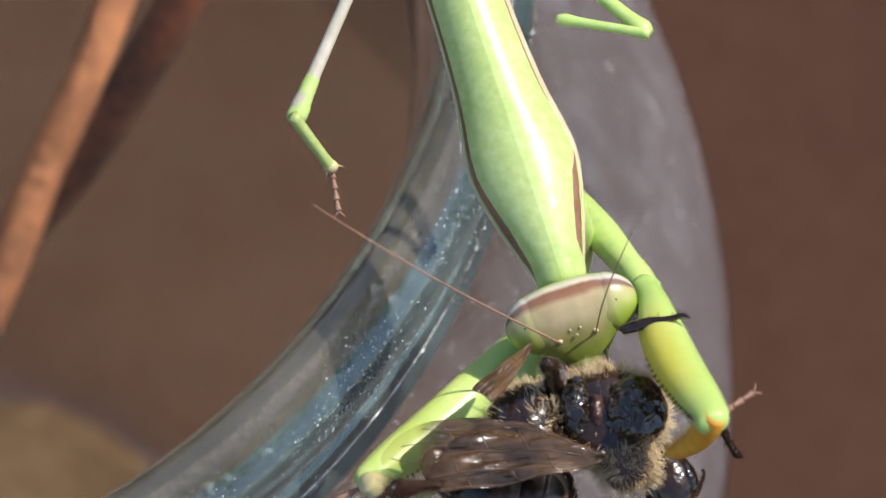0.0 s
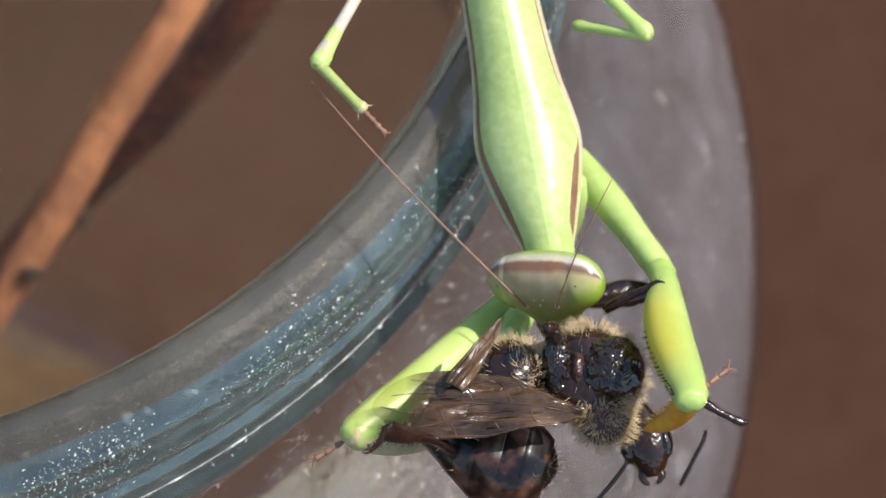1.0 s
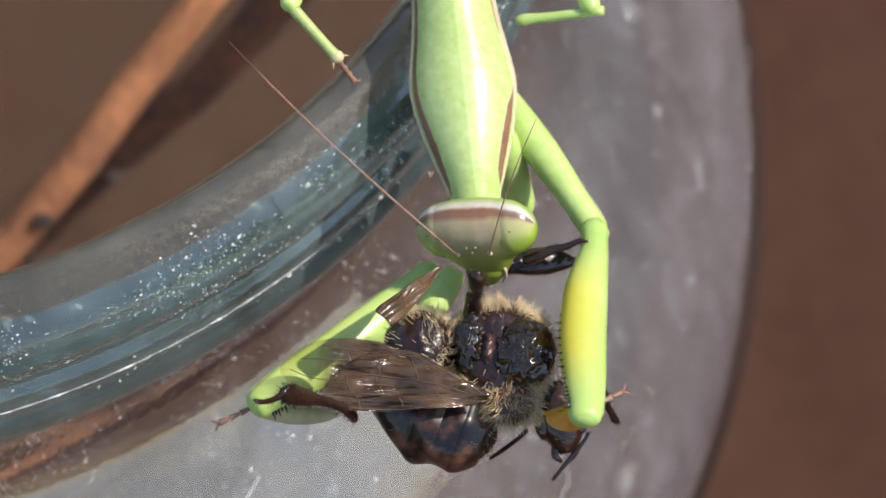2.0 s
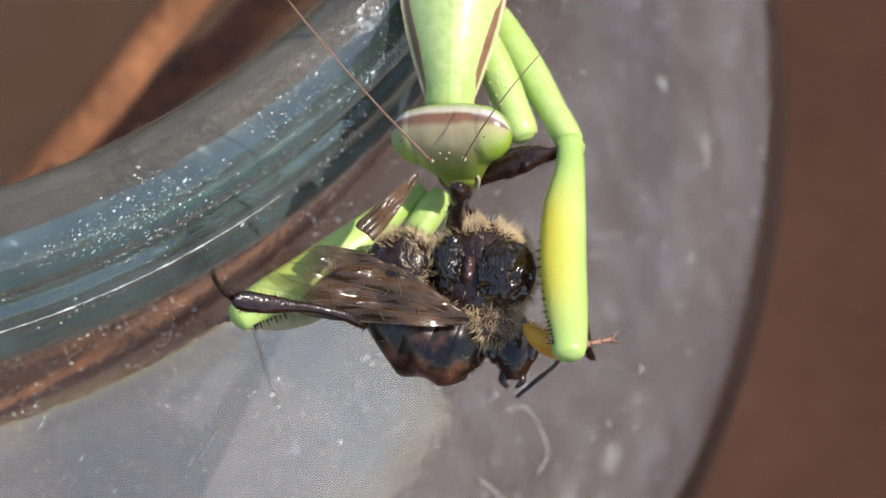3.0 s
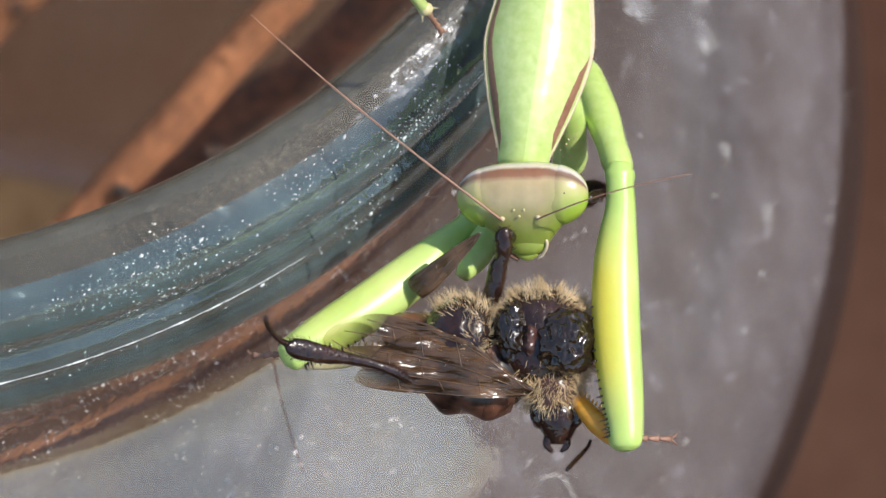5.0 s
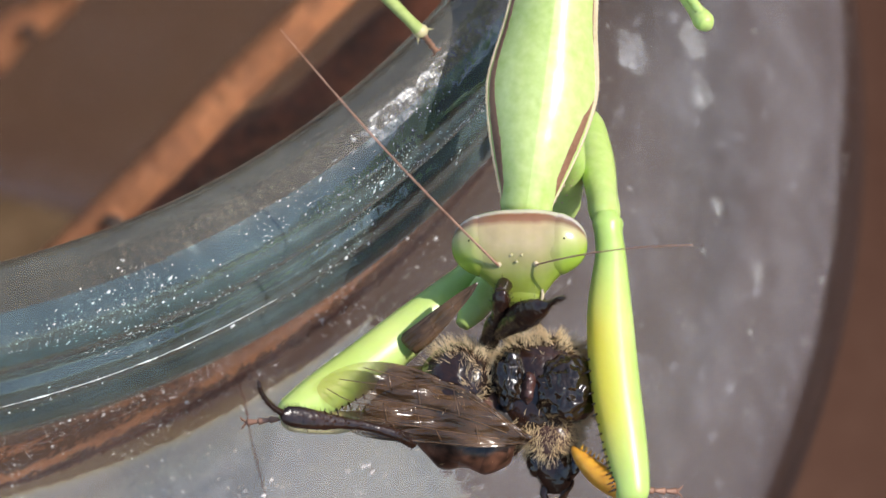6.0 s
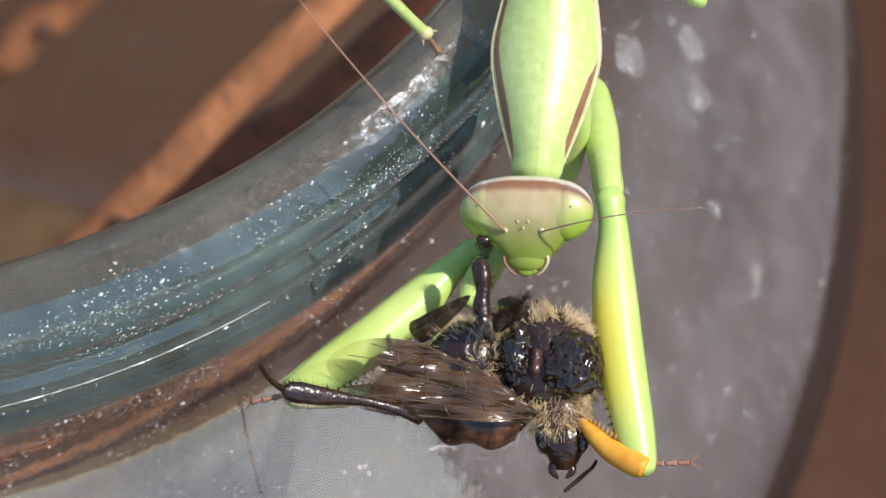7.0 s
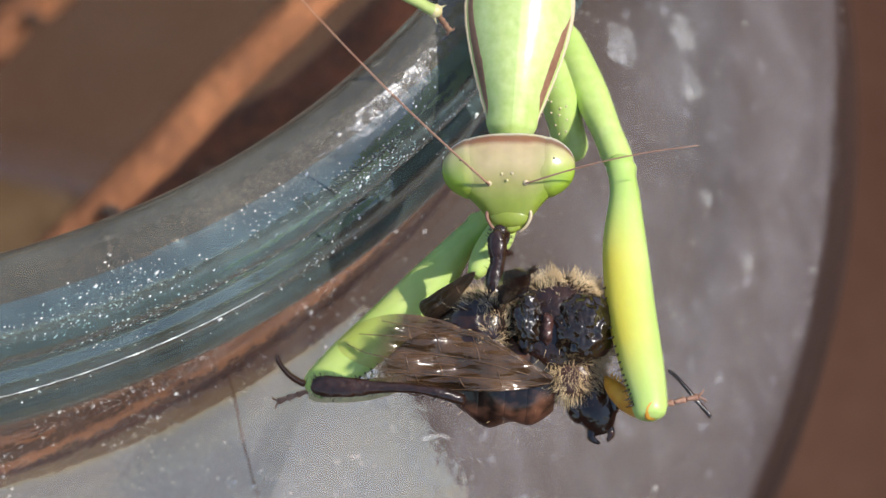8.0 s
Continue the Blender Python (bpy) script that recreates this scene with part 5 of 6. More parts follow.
        (1.7, -0.01352, -0.00862, 0.00267, -0.0, 43.4, -25.3),
        (2.8, -0.01161, -0.01235, -0.00043, 0.0, 42.8, -0.7),
        (3, -0.01113, -0.01227, 0.00097, -0.0, 40.2, -0.4),
        (3.5, -0.01208, -0.01223, -0.00320, 0.0, 48.3, -2.2),
        (4, -0.01093, -0.01205, 0.00048, 0.0, 32.0, 4.9),
        (4.5, -0.01076, -0.01245, 0.00126, 0.0, 30.1, 6.5),
        (5, -0.01091, -0.01207, 0.00119, 0.0, 29.9, 7.6),
        (5.2, -0.01051, -0.01176, 0.00207, 0.0, 32.4, 6.9),
        (6.3, -0.01126, -0.01300, 0.00086, 0.0, 30.9, 5.7),
        (6.5, -0.01162, -0.01282, 0.00182, 0.0, 29.8, 6.1),
        (7, -0.01210, -0.01318, 0.00044, 0.0, 25.3, 5.4),
        (7.5, -0.00984, -0.01541, -0.00320, -0.0, 0.0, 9.3),
        (8, -0.00974, -0.01526, -0.00320, 0.0, 0.0, 7.9),
    ],
    "fore_tarsus_l": [
        (0, -0.01317, -0.00694, 0.00363, 0.0, -0.0, -170.6),
        (0.5, -0.01265, -0.00752, 0.00346, 0.0, -0.0, -173.6),
        (1, -0.01277, -0.00772, 0.00334, 0.0, -0.0, -159.7),
        (1.2, -0.01325, -0.00805, 0.00250, -0.0, 0.0, -166.5),
        (1.5, -0.01337, -0.00814, 0.00258, 0.0, -0.0, -156.8),
        (1.7, -0.01355, -0.00864, 0.00217, 0.0, 0.0, -158.3),
        (2.8, -0.01164, -0.01236, -0.00093, 0.0, 29.4, -162.9),
        (3, -0.01116, -0.01228, 0.00047, -0.0, 32.3, -162.2),
        (3.5, -0.01209, -0.01223, -0.00370, 0.0, -15.8, -164.7),
        (4, -0.01095, -0.01206, -0.00002, 0.0, 23.4, -165.9),
        (4.5, -0.01078, -0.01247, 0.00076, 0.0, 24.9, -167.3),
        (5, -0.01093, -0.01209, 0.00069, -0.0, 28.3, -168.1),
        (5.2, -0.01053, -0.01178, 0.00157, -0.0, 22.8, -165.7),
        (6.3, -0.01127, -0.01303, 0.00036, 0.0, 17.2, -164.1),
        (6.5, -0.01163, -0.01284, 0.00132, 0.0, 18.3, -163.5),
        (7, -0.01212, -0.01321, -0.00006, 0.0, 17.6, -163.9),
        (7.5, -0.00986, -0.01543, -0.00370, 0.0, 27.0, -155.9),
        (8, -0.00976, -0.01528, -0.00370, 0.0, 28.3, -156.3),
    ],
    "fore_trochanter_l": [
        (0, -0.00155, -0.00278, -0.00260, 0.0, -24.5, -142.6),
        (0.5, -0.00174, -0.00278, -0.00260, -0.0, -12.5, -141.3),
        (1, -0.00188, -0.00263, -0.00260, 0.0, -15.2, -134.1),
        (1.2, -0.00175, -0.00305, -0.00260, 0.0, -3.5, -132.2),
        (1.5, -0.00188, -0.00332, -0.00260, 0.0, -13.3, -130.7),
        (1.7, -0.00195, -0.00348, -0.00260, 0.0, -15.6, -130.9),
        (2.8, -0.00058, -0.00522, -0.00260, 0.0, -16.5, -121.3),
        (3, -0.00037, -0.00526, -0.00260, -0.0, -15.3, -120.8),
        (3.5, -0.00096, -0.00402, -0.00260, 0.0, -15.8, -118.3),
        (4, -0.00112, -0.00337, -0.00260, 0.0, -18.0, -117.3),
        (4.5, -0.00095, -0.00385, -0.00260, 0.0, -19.4, -115.6),
        (5, -0.00099, -0.00357, -0.00260, 0.0, -21.0, -114.8),
        (5.2, -0.00082, -0.00354, -0.00260, 0.0, -25.6, -114.8),
        (6.3, -0.00151, -0.00402, -0.00260, -0.0, -23.5, -115.8),
        (6.5, -0.00177, -0.00441, -0.00260, 0.0, -22.9, -116.7),
        (7, -0.00174, -0.00459, -0.00260, 0.0, -21.8, -118.2),
        (7.5, 0.00021, -0.00544, -0.00260, 0.0, -20.7, -118.0),
        (8, 0.00016, -0.00536, -0.00260, 0.0, -20.6, -118.9),
    ],
    "fore_coxa_l": [
        (0, 0.00168, 0.00300, -0.00240, -0.0, 61.8, -103.2),
        (0.5, 0.00180, 0.00321, -0.00240, 0.0, 59.7, -103.9),
        (1, 0.00183, 0.00330, -0.00240, -0.0, 51.6, -115.8),
        (1.2, 0.00189, 0.00345, -0.00240, 0.0, 48.1, -109.0),
        (1.5, 0.00182, 0.00343, -0.00240, 0.0, 57.4, -90.1),
        (1.7, 0.00180, 0.00340, -0.00240, -0.0, 61.1, -86.2),
        (2.25, 0.00178, 0.00354, -0.00240, 4.1, 22.2, -74.0),
        (2.8, 0.00176, 0.00368, -0.00240, 0.0, -16.5, -64.9),
        (3, 0.00178, 0.00372, -0.00240, 0.0, -15.0, -65.1),
        (3.25, 0.00181, 0.00378, -0.00240, 2.2, 22.3, -70.4),
        (3.5, 0.00185, 0.00383, -0.00240, 0.0, 59.6, -77.4),
        (4, 0.00179, 0.00378, -0.00240, -0.0, 55.3, -71.0),
        (4.5, 0.00177, 0.00381, -0.00240, 0.0, 51.1, -69.9),
        (5, 0.00175, 0.00380, -0.00240, 0.0, 55.5, -71.3),
        (5.2, 0.00170, 0.00368, -0.00240, 0.0, 56.0, -68.9),
        (6.3, 0.00175, 0.00370, -0.00240, 0.0, 55.7, -89.9),
        (6.5, 0.00176, 0.00369, -0.00240, 0.0, 55.3, -92.5),
        (7, 0.00178, 0.00366, -0.00240, 0.0, 54.0, -92.4),
        (7.5, 0.00175, 0.00371, -0.00240, 0.0, 31.3, -69.4),
        (8, 0.00176, 0.00368, -0.00240, 0.0, 33.1, -68.0),
    ],
    "mid_femur_l": [
        (0, -0.00494, 0.01955, -0.00050, 0.0, -2.5, -131.9),
        (0.5, -0.00524, 0.02058, -0.00050, 0.0, -0.0, -133.1),
        (1, -0.00605, 0.01908, -0.00050, 0.0, -31.3, -129.0),
        (1.2, -0.00626, 0.01896, -0.00050, 0.0, -34.0, -126.5),
        (1.5, -0.00737, 0.01803, -0.00050, -0.0, -48.1, -111.3),
        (1.7, -0.00709, 0.01795, -0.00050, 0.0, -49.5, -113.0),
        (2.8, -0.00546, 0.01213, -0.00050, -0.0, -64.9, -133.4),
        (3, -0.00541, 0.01220, -0.00050, 0.0, -64.1, -129.6),
        (3.5, -0.00620, 0.01152, -0.00050, 0.0, -67.2, -136.0),
        (4, -0.00726, 0.01136, -0.00050, 0.0, -74.1, -129.9),
        (4.5, -0.00741, 0.01103, -0.00050, -0.0, -73.4, -127.9),
        (5, -0.00742, 0.01120, -0.00050, 0.0, -74.8, -128.6),
        (5.2, -0.00676, 0.01130, -0.00050, 0.0, -80.6, -129.7),
        (6.3, -0.00950, 0.01364, -0.00050, 0.0, -68.1, -98.5),
        (6.5, -0.00942, 0.01352, -0.00050, 0.0, -68.1, -98.5),
        (7, -0.00881, 0.01217, -0.00050, 0.0, -68.1, -100.1),
        (7.5, -0.00627, 0.00922, -0.00050, 0.0, -70.8, -116.8),
        (8, -0.00647, 0.00954, -0.00050, 0.0, -71.1, -116.1),
    ],
    "mid_tibia_l": [
        (0, -0.01094, 0.01287, 0.00278, 0.0, 36.5, -72.4),
        (0.5, -0.01178, 0.01357, -0.00050, 0.0, 52.0, -41.9),
        (1, -0.01089, 0.01310, 0.00437, 0.0, 35.2, -56.4),
        (1.2, -0.01071, 0.01297, 0.00466, 0.0, 26.1, -54.4),
        (1.5, -0.00956, 0.01243, 0.00624, -0.0, 12.4, -54.7),
        (1.7, -0.00937, 0.01256, 0.00639, 0.0, 10.2, -55.8),
        (2.8, -0.00807, 0.00935, 0.00757, 0.0, 33.2, -47.4),
        (3, -0.00791, 0.00918, 0.00753, 0.0, 34.4, -47.2),
        (3.5, -0.00872, 0.00909, 0.00774, -0.0, 33.6, -43.7),
        (4, -0.00885, 0.00948, 0.00814, -0.0, 36.1, -42.8),
        (4.5, -0.00900, 0.00898, 0.00812, 0.0, 36.4, -41.2),
        (5, -0.00890, 0.00935, 0.00818, 0.0, 37.0, -40.3),
        (5.2, -0.00770, 0.01018, 0.00838, 0.0, 39.5, -40.1),
        (6.3, -0.01000, 0.01032, 0.00786, -0.0, 31.4, -35.2),
        (6.5, -0.00991, 0.01021, 0.00786, 0.0, 29.7, -36.1),
        (7, -0.00939, 0.00886, 0.00786, 0.0, 31.8, -38.3),
        (7.5, -0.00760, 0.00658, 0.00801, -0.0, 34.6, -20.3),
        (8, -0.00774, 0.00692, 0.00803, -0.0, 34.6, -22.2),
    ],
    "mid_tarsus_l": [
        (0, -0.00993, 0.00965, -0.00001, 0.0, -0.0, -99.3),
        (0.5, -0.00985, 0.01185, -0.00385, 0.0, -0.0, -82.8),
        (1, -0.00899, 0.01023, 0.00188, 0.0, 39.0, -56.5),
        (1.2, -0.00851, 0.00991, 0.00272, 0.0, 50.1, -57.0),
        (1.5, -0.00718, 0.00908, 0.00522, 0.0, 42.2, -55.9),
        (1.7, -0.00705, 0.00914, 0.00543, 0.0, 48.7, -57.9),
        (2.8, -0.00570, 0.00676, 0.00551, 0.0, 54.2, -56.1),
        (3, -0.00555, 0.00663, 0.00534, 0.0, 59.3, -54.3),
        (3.5, -0.00619, 0.00668, 0.00563, -0.0, 55.2, -52.8),
        (4, -0.00636, 0.00717, 0.00575, -0.0, 59.7, -48.9),
        (4.5, -0.00645, 0.00676, 0.00564, 0.0, 62.3, -42.0),
        (5, -0.00634, 0.00717, 0.00567, 0.0, 57.3, -41.8),
        (5.2, -0.00522, 0.00809, 0.00573, 0.0, 63.6, -42.1),
        (6.3, -0.00708, 0.00826, 0.00564, 0.0, 64.2, -41.6),
        (6.5, -0.00696, 0.00806, 0.00574, -0.0, 66.0, -45.0),
        (7, -0.00660, 0.00664, 0.00559, 0.0, 64.9, -46.5),
        (7.5, -0.00435, 0.00538, 0.00558, -0.0, 62.8, -45.2),
        (8, -0.00455, 0.00561, 0.00560, 0.0, 62.8, -46.1),
    ],
    "mid_femur_r": [
        (0, 0.00595, 0.01594, -0.00450, -0.0, -25.2, -59.6),
        (0.5, 0.00578, 0.01753, -0.00450, 0.0, -0.0, -62.4),
        (1, 0.00506, 0.01612, -0.00450, 0.0, -23.8, -58.1),
        (1.2, 0.00518, 0.01575, -0.00450, 0.0, -25.1, -56.6),
        (1.5, 0.00484, 0.01540, -0.00450, 0.0, -2.2, -51.2),
        (1.7, 0.00482, 0.01516, -0.00450, 0.0, -12.9, -53.1),
        (2.8, 0.00811, 0.01415, -0.00450, 0.0, -45.2, -77.5),
        (3, 0.00820, 0.01406, -0.00450, 0.0, -44.7, -77.5),
        (3.5, 0.00743, 0.01400, -0.00450, 0.0, -44.8, -76.7),
        (4, 0.00632, 0.01435, -0.00450, 0.0, -46.2, -61.8),
        (4.5, 0.00636, 0.01412, -0.00450, 0.0, -46.9, -60.2),
        (5, 0.00619, 0.01447, -0.00450, 0.0, -50.9, -57.8),
        (5.2, 0.00678, 0.01422, -0.00450, -0.0, -53.4, -47.9),
        (6.3, 0.00552, 0.01437, -0.00450, 0.0, -46.2, -54.1),
        (6.5, 0.00560, 0.01402, -0.00450, 0.0, -46.4, -55.6),
        (7, 0.00596, 0.01345, -0.00450, -0.0, -48.0, -57.7),
        (7.5, 0.00721, 0.01329, -0.00450, 0.0, -44.0, -65.7),
        (8, 0.00722, 0.01359, -0.00450, 0.0, -44.0, -66.5),
    ],
    "mid_tibia_r": [
        (0, 0.00877, 0.01115, -0.00128, 0.0, 17.0, 151.0),
        (0.5, 0.00871, 0.01193, -0.00450, 0.0, -0.0, 152.3),
        (1, 0.00802, 0.01138, -0.00188, -0.0, 34.7, 158.0),
        (1.2, 0.00823, 0.01114, -0.00182, 0.0, 38.9, 160.7),
        (1.5, 0.00868, 0.01065, -0.00376, 0.0, 34.0, 169.4),
        (1.7, 0.00840, 0.01039, -0.00290, 0.0, 31.7, 171.6),
        (2.8, 0.00905, 0.00994, -0.00043, 0.0, -16.5, -161.1),
        (3, 0.00914, 0.00983, -0.00044, 0.0, -15.0, -163.5),
        (3.5, 0.00844, 0.00978, -0.00045, 0.0, -15.8, -161.5),
        (4, 0.00833, 0.01063, -0.00024, 0.0, 33.1, 169.9),
        (4.5, 0.00845, 0.01051, -0.00013, 0.0, 29.4, 155.8),
        (5, 0.00825, 0.01123, 0.00015, -0.0, 36.8, 147.9),
        (5.2, 0.00924, 0.01151, 0.00030, 0.0, 44.2, 137.7),
        (6.3, 0.00801, 0.01094, -0.00015, 0.0, 24.1, 128.1),
        (6.5, 0.00799, 0.01053, -0.00013, 0.0, 24.3, 126.6),
        (7, 0.00814, 0.01000, -0.00001, -0.0, 23.8, 128.0),
        (7.5, 0.00902, 0.00928, -0.00029, 0.0, 26.8, 154.6),
        (8, 0.00898, 0.00955, -0.00029, -0.0, 26.8, 153.8),
    ],
    "bee": [
        (0, 0.04169, -0.05366, 0.25402, 4.4, -7.2, -16.2),
        (0.5, 0.04573, -0.05014, 0.24635, 3.7, -7.5, -15.3),
        (1, 0.04811, -0.04713, 0.24337, 6.5, -7.0, -7.3),
        (1.2, 0.04939, -0.04808, 0.24273, 9.5, -4.3, -6.5),
        (1.5, 0.04928, -0.04749, 0.24186, 13.6, -4.6, -4.2),
        (1.7, 0.04948, -0.04806, 0.24283, 15.5, -4.3, -4.1),
        (2.8, 0.05168, -0.04240, 0.23805, 20.5, -4.2, 0.3),
        (3, 0.05213, -0.04247, 0.23828, 22.7, -3.5, 1.0),
        (3.5, 0.05348, -0.04100, 0.23652, 26.1, -3.8, 3.7),
        (4, 0.05448, -0.04088, 0.23690, 25.4, -3.5, 4.2),
        (4.5, 0.05439, -0.04081, 0.23749, 25.5, -2.9, 4.8),
        (5, 0.05437, -0.04081, 0.23747, 25.7, -2.8, 5.2),
        (5.2, 0.05426, -0.04203, 0.24059, 26.2, -2.9, 5.5),
        (6.3, 0.05654, -0.03991, 0.23772, 26.1, -3.2, 8.2),
        (6.5, 0.05679, -0.03965, 0.23742, 26.1, -3.1, 8.2),
        (7, 0.05634, -0.03870, 0.23855, 26.0, -2.9, 8.3),
        (7.5, 0.05667, -0.03726, 0.23985, 25.7, -4.3, 10.6),
        (8, 0.05687, -0.03751, 0.23984, 25.5, -5.0, 11.7),
    ],
    "bee_abdomen": [
        (0, -0.00502, -0.00369, -0.00225, 21.6, 4.5, -11.1),
        (0.5, -0.00536, -0.00398, -0.00244, 21.6, 4.5, -11.1),
        (1, -0.00497, -0.00417, -0.00234, 19.5, 4.4, -12.2),
        (1.2, -0.00479, -0.00467, -0.00234, 17.5, 4.3, -13.3),
        (1.5, -0.00404, -0.00406, -0.00183, 13.7, 3.1, -12.6),
        (1.7, -0.00353, -0.00403, -0.00167, 11.7, 2.7, -12.7),
        (2.8, -0.00245, -0.00363, -0.00120, 5.8, 1.6, -14.9),
        (3, -0.00248, -0.00362, -0.00106, 3.9, 1.1, -15.5),
        (3.5, -0.00427, -0.00247, -0.00080, 0.0, -0.0, -13.0),
        (4, -0.00395, -0.00165, -0.00080, 0.0, -0.0, -11.0),
        (4.5, -0.00386, -0.00209, -0.00080, 0.0, -0.0, -10.0),
        (5, -0.00382, -0.00199, -0.00080, 0.0, -0.0, -9.5),
        (5.2, -0.00367, -0.00221, -0.00080, 0.0, -0.0, -9.0),
        (6.3, -0.00390, -0.00233, -0.00080, 0.0, -0.0, -8.0),
        (6.5, -0.00392, -0.00240, -0.00080, 0.0, -0.0, -8.0),
        (7, -0.00394, -0.00234, -0.00080, 0.0, -0.0, -8.0),
        (7.5, -0.00308, -0.00307, -0.00080, 0.0, -0.0, -3.0),
        (8, -0.00299, -0.00277, -0.00080, 0.0, -0.0, -2.0),
    ],
    "bee_head": [
        (0, 0.00333, -0.00337, -0.00181, 20.8, -7.4, 18.6),
        (0.5, 0.00355, -0.00347, -0.00191, 20.8, -7.4, 18.6),
        (1, 0.00340, -0.00373, -0.00187, 19.6, -4.1, 11.3),
        (1.2, 0.00363, -0.00367, -0.00171, 17.8, -2.8, 8.6),
        (1.5, 0.00407, -0.00296, -0.00125, 13.4, -4.1, 16.5),
        (1.7, 0.00416, -0.00315, -0.00118, 11.5, -3.5, 16.6),
        (2.8, 0.00246, -0.00415, -0.00096, 6.0, -0.7, 7.0),
        (3, 0.00227, -0.00422, -0.00081, 4.0, -0.5, 6.5),
        (3.5, 0.00134, -0.00407, -0.00050, 0.0, -0.0, 5.0),
        (4, 0.00145, -0.00383, -0.00050, 0.0, -0.0, 5.0),
        (4.5, 0.00126, -0.00429, -0.00050, 0.0, -0.0, 6.0),
        (5, 0.00126, -0.00409, -0.00050, 0.0, -0.0, 6.5),
        (5.2, 0.00140, -0.00394, -0.00050, 0.0, -0.0, 7.0),
        (6.3, 0.00108, -0.00423, -0.00050, 0.0, -0.0, 6.0),
        (6.5, 0.00108, -0.00425, -0.00050, 0.0, -0.0, 6.0),
        (7, 0.00124, -0.00424, -0.00050, 0.0, -0.0, 6.0),
        (7.5, 0.00197, -0.00458, -0.00050, 0.0, -0.0, 13.0),
        (8, 0.00204, -0.00429, -0.00050, 0.0, -0.0, 17.0),
    ],
    "hind_leg": [
        (0, -0.00849, -0.00406, 0.00041, -50.7, -59.4, -145.3),
        (0.5, -0.00882, -0.00427, 0.00025, -57.7, -63.5, -135.8),
        (1, -0.00768, -0.00466, 0.00025, -39.7, -59.3, -166.0),
        (1.2, -0.00796, -0.00440, 0.00048, -37.7, -61.2, -166.5),
        (1.5, -0.00790, -0.00426, 0.00080, -30.9, -63.1, -169.5),
        (1.7, -0.00795, -0.00452, 0.00089, -27.0, -63.9, -173.5),
        (2.8, -0.00722, -0.00383, 0.00139, -6.5, -28.9, 177.2),
        (3, -0.00699, -0.00339, 0.00156, -4.3, -26.1, 178.5),
        (3.5, -0.00778, -0.00285, 0.00180, 0.0, -25.8, 171.2),
        (4, -0.00764, -0.00277, 0.00180, -0.0, -28.8, 171.3),
        (4.5, -0.00755, -0.00278, 0.00180, 0.0, -27.7, 171.7),
        (5, -0.00747, -0.00267, 0.00180, -0.0, -26.9, 170.9),
        (5.2, -0.00718, -0.00292, 0.00180, 0.0, -29.8, 169.6),
        (6.3, -0.00748, -0.00331, 0.00180, -0.0, -27.8, 174.7),
        (6.5, -0.00753, -0.00317, 0.00180, 0.0, -27.1, 174.7),
        (7, -0.00754, -0.00338, 0.00180, 0.0, -23.1, 174.0),
        (7.5, -0.00647, -0.00394, 0.00180, 0.0, -0.0, 178.2),
        (8, -0.00624, -0.00372, 0.00180, 0.0, -0.0, 177.9),
    ],
    "hind_foot": [
        (0, -0.01142, -0.00608, 0.00658, -26.5, -40.5, -126.1),
        (0.5, -0.01106, -0.00644, 0.00655, -27.7, -40.4, -136.7),
        (1, -0.01115, -0.00552, 0.00630, -12.4, -33.8, -112.1),
        (1.2, -0.01124, -0.00519, 0.00664, -16.0, -37.1, -123.2),
        (1.5, -0.01102, -0.00483, 0.00705, -11.8, -43.5, -118.6),
        (1.7, -0.01101, -0.00486, 0.00719, -10.6, -45.9, -119.3),
        (2.25, -0.01218, -0.00419, 0.00572, -9.4, -47.6, -166.3),
        (2.8, -0.01334, -0.00353, 0.00425, -6.7, -48.1, 145.5),
        (3, -0.01328, -0.00323, 0.00413, -4.1, -45.5, 141.1),
        (3.5, -0.01402, -0.00188, 0.00427, -0.0, -44.1, 152.2),
        (4, -0.01370, -0.00185, 0.00497, -0.0, -35.9, 137.9),
        (4.5, -0.01369, -0.00189, 0.00502, -0.0, -40.3, 138.9),
        (5, -0.01364, -0.00167, 0.00490, 0.0, -42.4, 140.3),
        (5.2, -0.01316, -0.00182, 0.00523, -0.0, -41.5, 140.4),
        (6.3, -0.01365, -0.00273, 0.00511, 0.0, -37.1, 137.6),
        (6.5, -0.01374, -0.00260, 0.00507, 0.0, -39.1, 139.3),
        (7, -0.01395, -0.00271, 0.00469, 0.0, -41.5, 139.9),
        (7.5, -0.01387, -0.00371, 0.00180, 0.0, -37.4, 143.1),
        (8, -0.01363, -0.00345, 0.00180, -0.0, -35.5, 142.1),
    ],
